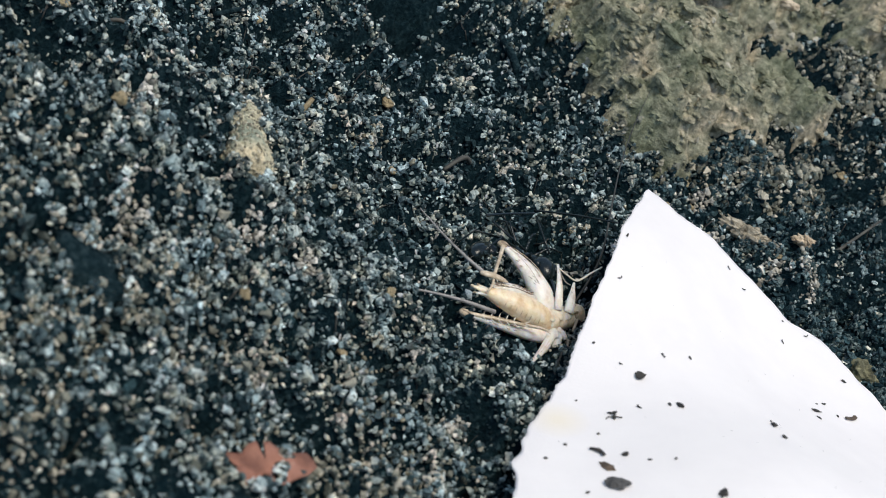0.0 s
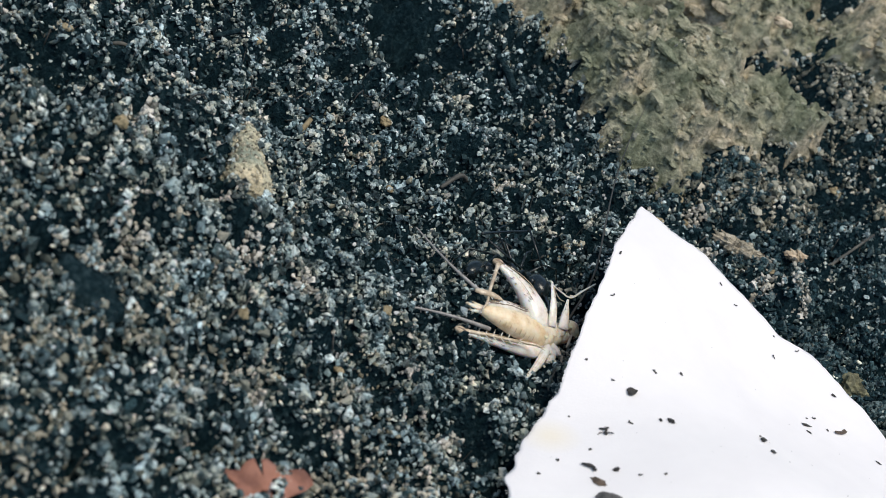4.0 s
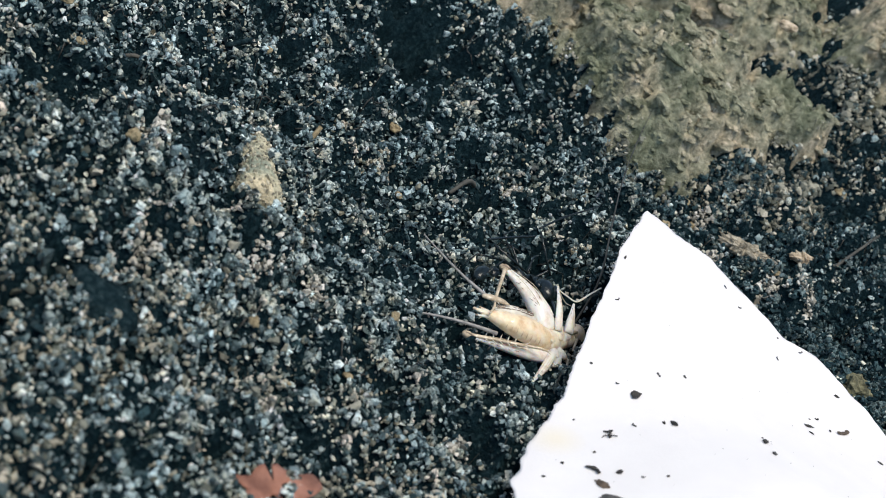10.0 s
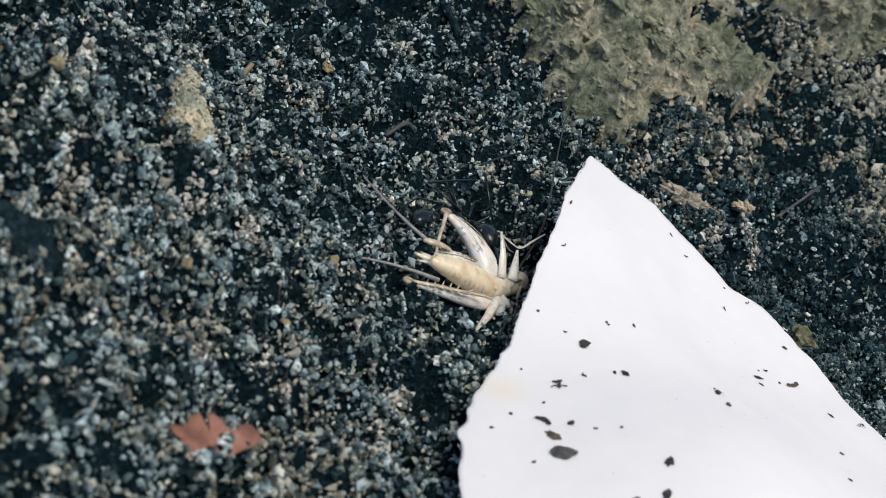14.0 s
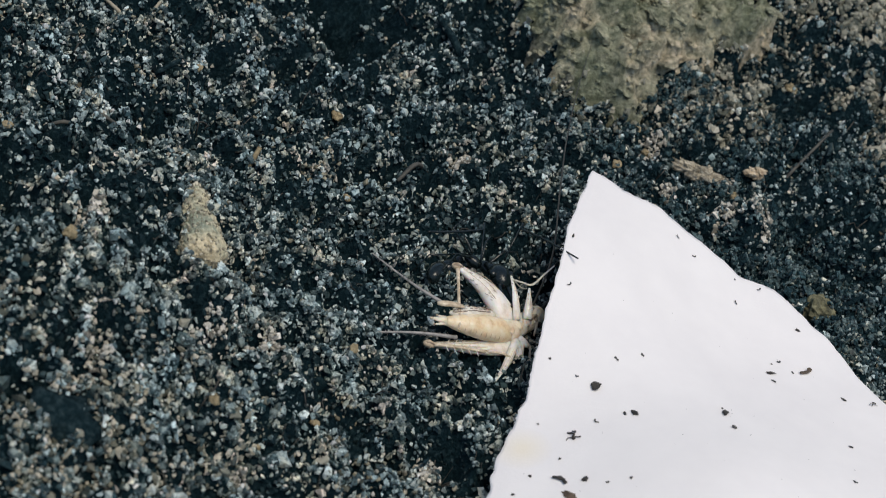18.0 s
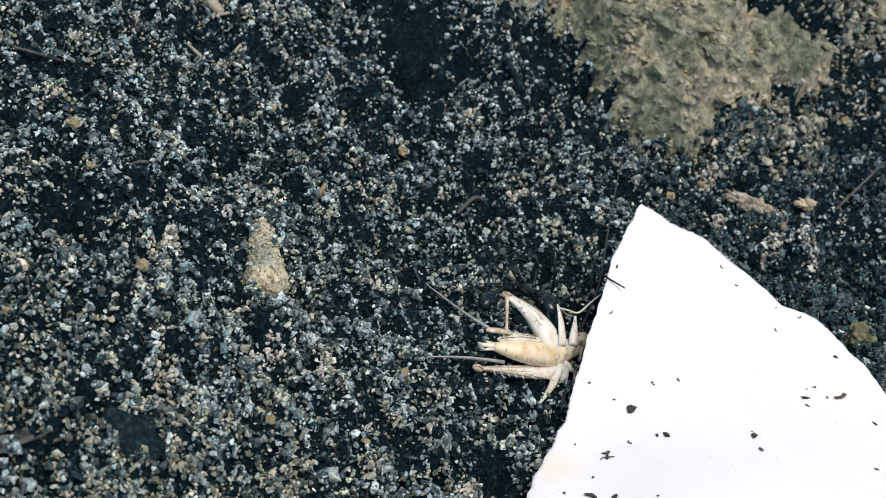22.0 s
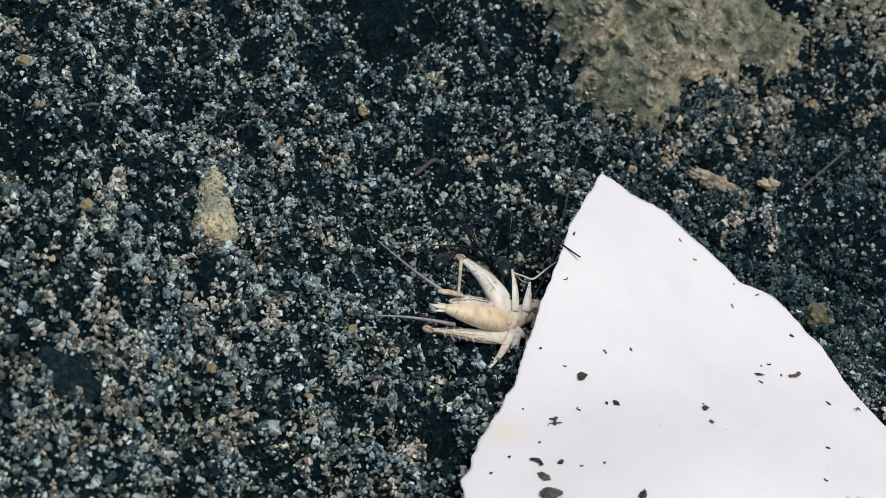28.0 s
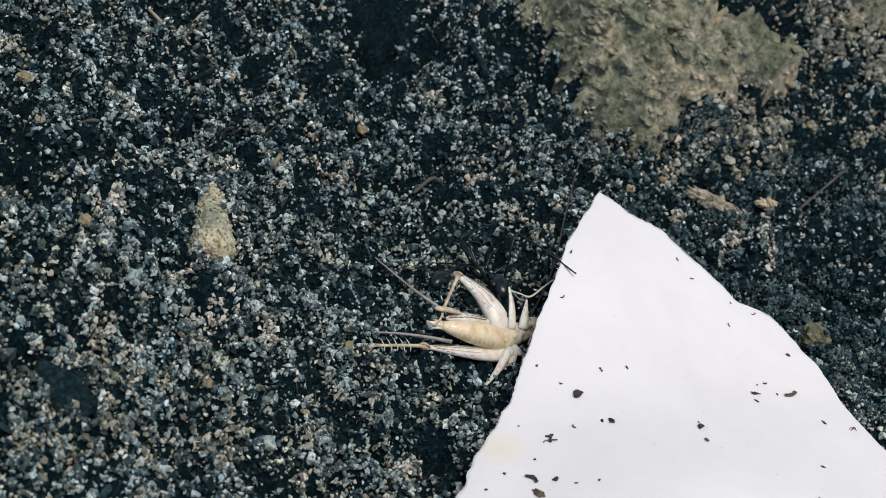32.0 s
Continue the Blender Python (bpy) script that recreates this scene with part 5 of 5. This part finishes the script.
    # antennae
    for pts in ([HEAD_AT + Vector((-0.3, 0.9, 0.2)), Vector((25.3, -3.5, 0.4)), Vector((24.3, 6.0, 1.3)), Vector((23.6, 16.0, 1.2)), Vector((23.4, 27.0, 1.0)), Vector((23.6, 38.0, 0.9))],
                [HEAD_AT + Vector((0.4, 0.8, 0.2)), Vector((27.6, -5.0, 0.1)), Vector((28.6, 0.5, -0.6)), Vector((30.0, 7.0, 0.0))]):
        bm = bmesh.new()
        p = spline(pts, 8)
        tube(bm, p, [0.13 - 0.085 * i / (len(p) - 1) for i in range(len(p))], 5)
        part("antenna", bm, FIBRE, e, "very long thin dark feeler")
    # hind thighs
    for name, hip, knee, most, bow in (("hind_thigh", HIP_U, KNEE_U, 1.3, (0.45, 0.35, 0.3)), ("hind_thigh", HIP_L, KNEE_L, 0.86, (0.1, -0.3, 0.15))):
        bm = bmesh.new()
        p = along_line(hip, knee, 18, bow)
        tube(bm, p, [most * w_ for w_ in THIGH], 16, 0.72)
        th = part(name, bm, SHELL, e, "swollen pale glossy thigh")
        bm = bmesh.new()
        up = Vector((0, 0, 1))
        d = (knee - hip).normalized()
        sd = d.cross(up).normalized()
        wide = [most * w_ for w_ in THIGH]
        spots = random.Random(int(hip.y * 10))
        for k in range(13):
            t = spots.uniform(0.38, 0.93)
            r = wide[int(t * 17)]
            off = spots.uniform(0.45, 0.92) if k % 4 else spots.uniform(-0.2, 0.3)
            c = hip.lerp(knee, t) + Vector(bow) * math.sin(math.pi * t) + sd * (-off * r) + up * (0.72 * r * math.sqrt(1 - off * off) + 0.01)
            blob(bm, c, (spots.uniform(0.08, 0.26), spots.uniform(0.02, 0.045), 0.02), (0, 0, math.degrees(math.atan2(d.y, d.x)) + spots.uniform(-25, 25)), 2)
        ridge = bmesh.new()
        grooves(ridge, hip, knee, bow, most)
        child(ridge, "ridges", TAN, th, (21, -13, -4), "fine tan ridges along the thigh")
        child(bm, "thigh_marks", MARK, th, (21, -13, -4), "brown flecks on the thigh")
        bm = bmesh.new()
        blob(bm, knee, (0.62, 0.42, 0.36), (0, 0, 10), 3, 0.1, 1.5, 2)
        band = bmesh.new()
        blob(band, knee + Vector((0.1, -0.12, 0.26)), (0.5, 0.1, 0.12), (0, 0, 8), 2)
        child(band, "knee_band", MARK, th, (21, -13, -4), "dark brown band on the knee")
        child(bm, "knee", CHIP, th, (21, -13, -4), "orange-brown knee")
    # breast plates and leg bases
    for k, w in ((0.0, 1.0), (0.38, 0.95), (0.75, 0.85)):
        bm = bmesh.new()
        blob(bm, JOIN.lerp(NECK, k) + Vector((0, -0.05, 0.74)), (0.66, w, 0.28), (0, 12, 32), 3, 0.06, 2.0, 3)
        part("breast_plate", bm, THORAX, e, "cream breast plate")
    for q, way in (((23.9, -12.2, -2.0), -35), ((24.8, -11.3, -2.2), -25), ((24.3, -13.8, -2.7), 50), ((25.0, -13.2, -2.8), 60), ((23.4, -11.9, -2.5), -40), ((23.9, -14.2, -3.0), 40)):
        bm = bmesh.new()
        blob(bm, Vector(q) + Vector((0, 0, -0.3)), (0.5, 0.95, 0.34), (0, 0, way), 3, 0.08, 1.4, 5)
        part("leg_base", bm, SHELL, e, "pale rounded leg base")
    # the four small legs
    small_leg("middle_leg", [(23.9, -12.0, -1.9), (22.9, -10.4, -0.5), (21.9, -9.2, 0.5)], (0.46, 0.16), e)
    small_leg("middle_shin", [(21.9, -9.2, 0.5), (22.6, -8.6, -0.4), (23.4, -8.0, -1.2), (24.0, -7.3, -1.6)], (0.13, 0.09), e, PLATE)
    small_leg("front_leg", [(24.9, -11.1, -2.1), (24.5, -9.7, -1.3), (24.1, -8.4, -0.7)], (0.55, 0.17), e)
    small_leg("front_shin", [(22.1, -9.4, 0.4), (23.2, -8.2, -0.4), (24.3, -7.4, -0.8), (25.1, -5.9, -0.2), (25.8, -4.6, 0.3)], (0.14, 0.1), e, PLATE)
    small_leg("middle_leg", [(24.45, -14.0, -2.9), (24.25, -16.7, -3.5), (23.75, -18.7, -4.2)], (0.46, 0.2), e)
    small_leg("front_leg", [(25.0, -13.5, -3.0), (25.3, -15.4, -3.6), (25.6, -16.9, -4.2)], (0.42, 0.3), e)
    small_leg("front_shin", [(25.6, -16.9, -4.2), (26.3, -16.2, -4.1), (26.3, -14.6, -3.7), (26.0, -13.2, -3.3)], (0.2, 0.13), e, TAN)
    return e


the_cricket = cricket()
CRICKET_BASE = Vector((21, -13, -4))
shin_u = tibia("hind_shin", 3, the_cricket, KNEE_U, 0.45)
shin_l = tibia("hind_shin", 5, the_cricket, KNEE_L)


# ---- the black ant behind the cricket ----
ANT_BASE = Vector((18.5, -4.5, -4.5))
ELBOW = Vector((18.4, -0.9, 1.2))


def ant():
    e = thing("ant", ANT_BASE, "glossy black hunting ant biting the cricket from behind", "ant")
    bm = bmesh.new()
    blob(bm, (21.2, -6.6, -2.0), (1.12, 1.55, 0.95), (0, 10, 30), 4)
    head = part("head", bm, ANT, e)
    for q in ((22.05, -6.4, -1.5), (20.3, -7.2, -1.5)):
        bm = bmesh.new()
        blob(bm, q, (0.38, 0.5, 0.36), (0, 0, 30), 3)
        child(bm, "eye", ANT, head, ANT_BASE, "large black eye")
    for s in (-1, 1):
        bm = bmesh.new()
        tube(bm, spline([(21.7 + 0.45 * s, -7.9, -1.9), (22.2 + 0.5 * s, -9.2, -1.7), (22.8 + 0.25 * s, -10.6, -1.5), (23.0, -11.4, -1.2)], 4), [0.24 - 0.014 * i for i in range(13)], 6)
        child(bm, "mandible", ANT, head, ANT_BASE, "long toothed black jaw")
    for name, at_, size, turn in (("thorax", (19.7, -5.0, -2.9), (0.85, 0.62, 0.62), -40), ("thorax", (18.3, -4.3, -3.3), (1.0, 0.6, 0.58), -15), ("waist", (16.9, -5.0, -3.4), (0.5, 0.5, 0.6), 60), ("gaster", (16.1, -6.6, -3.5), (0.95, 0.85, 0.85), 68), ("gaster", (15.2, -8.6, -2.9), (1.75, 0.95, 0.95), 78)):
        bm = bmesh.new()
        blob(bm, at_, size, (0, 8, turn), 4)
        part(name, bm, ANT, e)
    bm = bmesh.new()
    tube(bm, [(20.6, -5.9, -2.1), (19.6, -5.0, -2.5)], [0.4, 0.45], 8)
    part("neck", bm, ANT, e)
    for pts in (((18.0, -4.4, -2.8), (16.3, -6.6, -1.5), (13.8, -8.9, -1.0), (12.6, -9.8, -3.8)), ((17.6, -4.3, -2.8), (16.33, -6.6, -1.4), (15.6, -9.0, -2.0), (15.2, -10.0, -4.0)), ((17.8, -4.0, -2.8), (17.1, -5.3, -1.5), (15.1, -4.8, 0.0), (16.4, -1.2, 0.0)),
                ((19.8, -4.6, -2.6), (20.8, -3.2, -1.6), (22.2, -1.2, -2.4), (23.0, -0.2, -4.2)), ((19.0, -4.2, -2.7), (18.8, -2.4, -1.8), (19.4, 0.8, -3.0), (19.8, 2.0, -4.6)), ((18.0, -3.8, -2.8), (16.4, -2.6, -1.8), (15.4, -0.6, -3.2), (15.0, 0.6, -4.8))):
        bm = bmesh.new()
        tube(bm, along_line(Vector(pts[0]), Vector(pts[1]), 6), [0.15, 0.16, 0.15, 0.13, 0.11, 0.1], 7)
        leg = part("leg", bm, ANT, e)
        bm = bmesh.new()
        tube(bm, [pts[1], pts[2], pts[3]], [0.1, 0.09, 0.06], 6)
        child(bm, "shin", ANT, leg, ANT_BASE)
    return e


the_ant = ant()
bm = bmesh.new()
SCAPE_BASE = Vector((21.0, -5.0, -1.2))
tube(bm, [SCAPE_BASE + Vector(q) for q in ((0, 0, 0), (2.0, 0.05, 0.05), (4.4, 0, 0))], [0.11, 0.1, 0.12], 7)
scape = part("scape", bm, ANT, the_ant, joint=SCAPE_BASE)
bm = bmesh.new()
tube(bm, [ELBOW + Vector((x, 0.12 * math.sin(x * 0.5), 0.1 * math.sin(x * 0.32))) for x in np.linspace(0, 9.1, 26)], [0.11 + 0.02 * (k % 2) - 0.0015 * k for k in range(26)], 7)
feeler = part("feeler", bm, ANT, the_ant, "thin jointed black antenna", joint=ELBOW)

SCAPE_TWO = Vector((18.9, -6.9, -1.2))
ELBOW_TWO = Vector((14.0, -8.5, 0.6))
bm = bmesh.new()
tube(bm, [SCAPE_TWO + Vector(q) for q in ((0, 0, 0), (2.0, 0.05, 0.05), (4.6, 0, 0))], [0.11, 0.1, 0.12], 7)
scape_two = part("scape", bm, ANT, the_ant, joint=SCAPE_TWO)
bm = bmesh.new()
tube(bm, [ELBOW_TWO + Vector((x, 0.1 * math.sin(x * 0.6), -0.05 * math.sin(x * 0.5))) for x in np.linspace(0, 6.4, 20)], [0.13 + 0.02 * (k % 2) - 0.002 * k for k in range(20)], 7)
feeler_two = part("feeler", bm, ANT, the_ant, "thin jointed black antenna", joint=ELBOW_TWO)


# ---- what moves: one antenna of the ant, the cricket's hind shins ----
def aimed(at, way, base):
    """Pose, in the thing's space, of a part that points its +x along way."""
    return Matrix.Translation((Vector(at) - base) * MM) @ Vector(way).to_track_quat("X", "Z").to_matrix().to_4x4()


def motions():
    feel = [(0, (17.8, -1.3, 0.0), (7.0, -3.1, 5.0)), (0.3, (18.2, -1.6, 0.4), (6.8, -3.6, 4.9)), (0.9, (18.4, -3, 1.8), (7, 4.6, 2.7)), (1.2, (15.7, -3.9, 1.8), (-0.4, 8.5, -2.4)), (1.6, (16.6, -2.3, 1.8), (0.3, 8.6, -1.9)), (1.8, (18.7, -1.7, 1.8), (5.8, 6.5, 1)),
            (2, (20.2, -6.2, 3.8), (7.1, 5.6, 0.9)), (2.2, (17.4, -2.6, 1.8), (-0.4, 8.6, -1.9)), (2.6, (17.2, -2.4, 1.8), (0, 8.6, -1.7)), (4.6, (15.7, -2.6, 1.8), (-0.1, 8.6, -1.6)), (5.4, (15.4, -5.3, 1.8), (-0.4, 8.8, 0)), (6.2, (16.8, -1.8, 1.8), (2.1, 8.5, -0.5)),
            (7, (16.7, -2, 1.8), (2.5, 8.3, -1.3)), (7.8, (18.1, -1.1, 1.8), (4, 7.7, 1.6)), (8.6, (17.2, -2.3, 1.8), (4.8, 7, 2.4)), (9.2, (17.8, -2.5, 1.8), (4.8, 7.2, 1.5)), (9.6, (17.6, -1.8, 1.8), (4, 7.6, 1.8)), (10.2, (18, -4, 1.8), (4.1, 7.8, 0.7)),
            (10.6, (18.4, -1.8, 1.8), (3.9, 7.7, -1.8)), (10.75, (18.4, -2, 1.8), (6.8, 3, 0.4)), (10.9, (18.7, -2.2, 1.8), (7.6, -4.0, 3.0)), (11.05, (18, -2.2, 1.8), (6.5, 2.8, 0.3)), (11.2, (17.5, -2.3, 1.8), (3.5, 7.7, -2.3)), (11.6, (17.6, -3, 1.8), (2, 8.5, -1.1)),
            (12.2, (19.5, -4.2, 1.8), (1.9, 8.4, -1.9)), (12.4, (19.6, -3.4, 1.8), (6, 3, 2)), (12.6, (19.6, -2.6, 1.8), (8, 1, 3.5)), (13, (17.5, -1.7, 1.8), (5.9, 6.5, 0.6)), (13.4, (17, -1.9, 1.8), (0.5, 8.6, -2)), (14.5, (18.4, -2.8, 2), (6, 4, 1.6)),
            (15.7, (21.0, -2.0, 1.7), (6.3, -6.0, 2.8)), (18, (21.4, -2.0, 1.0), (5.6, -6.0, 3.7)), (20, (20.5, -2.5, 1.2), (6.7, -5.1, 3.4)), (22, (19.7, -3.5, 2.5), (7.8, -4.1, 2.2)), (24, (20.1, -2.9, 2.0), (7.4, -4.5, 2.7)),
            (27, (20.3, -2.5, 2.1), (7.0, -5.2, 2.5)), (29, (19.2, -4.4, 3.1), (8.4, -3.3, 1.4)), (30, (19.5, -3.3, 2.7), (7.7, -4.5, 1.9)), (31, (19.7, -3.4, 2.9), (7.7, -4.5, 1.7)), (32, (20.2, -2.6, 2.3), (7.2, -5.1, 2.3))]
    walk(feeler, [(t, aimed(at, way, ANT_BASE)) for t, at, way in feel])
    walk(scape, [(t, aimed(SCAPE_BASE, Vector(at) - SCAPE_BASE, ANT_BASE)) for t, at, way in feel])
    two = [(0, (14.0, -8.3, 0.6), (3.8, 5.2, 0.1)), (16.2, (14.0, -8.3, 0.6), (3.8, 5.2, 0.1)), (16.8, (16.5, -5.0, 0.5), (-2.0, 5.0, 0.3)), (17.4, (18.0, -3.6, 0.4), (-5.0, 1.0, 0.2)), (18, (18.0, -3.5, 0.3), (-4.0, -3.0, 0)), (20, (18.0, -3.5, 0.3), (-3.9, -3.2, 0)),
           (20.5, (17.0, -4.5, 0.6), (0, -6.0, 1.0)), (20.75, (16.7, -5.4, 0.5), (4.0, -4.0, 0)), (21, (16.6, -5.9, 0.4), (5.8, 0.8, -0.9)), (21.5, (15.4, -6.2, 0.4), (4.0, -3.5, 0)), (22, (13.9, -6.6, 0.3), (0.6, -4.2, 0)), (23, (13.5, -8.3, 0.4), (5.0, -1.0, 0)), (24.5, (13.6, -8.2, 0.4), (5.0, -0.6, 0)),
           (27, (15.3, -4.9, 0.3), (3.0, 5.5, 0.3)), (32, (15.3, -4.9, 0.3), (3.0, 5.5, 0.3))]
    walk(feeler_two, [(t, aimed(at, way, ANT_BASE)) for t, at, way in two])
    walk(scape_two, [(t, aimed(SCAPE_TWO, Vector(at) - SCAPE_TWO, ANT_BASE)) for t, at, way in two])
    upper = [(0, (0.5, -5.1, -0.3)), (16.4, (0.5, -5.1, -0.3)), (17.0, (1.5, -5.4, -0.6)), (31.35, (1.4, -5.4, -0.6)), (31.45, (-3.2, -4.2, 0.8)), (31.5, (-4.8, -2.2, 1.2)), (31.58, (-3.0, -4.4, 0.6)), (31.7, (0.1, -5.4, -0.5)), (32.0, (0.1, -5.5, -0.5))]
    walk(shin_u, [(t, aimed(KNEE_U, way, CRICKET_BASE)) for t, way in upper])
    lower = [(0, (4.3, 1.5, 0.9)), (16.4, (4.3, 1.5, 0.9)), (17.0, (4.2, 0.6, 0.9)), (30.5, (4.2, 0.6, 0.9)), (31.2, (4.2, 1.3, 0.8)), (31.3, (3.0, -3.4, 1.0)), (31.4, (0.9, -4.6, 1.2)), (31.55, (-2.2, -4.2, 0.6)), (31.7, (-4.6, -3.2, 0.1)), (32.0, (-4.6, -3.2, 0.1))]
    walk(shin_l, [(t, aimed(KNEE_L, way, CRICKET_BASE)) for t, way in lower])


motions()
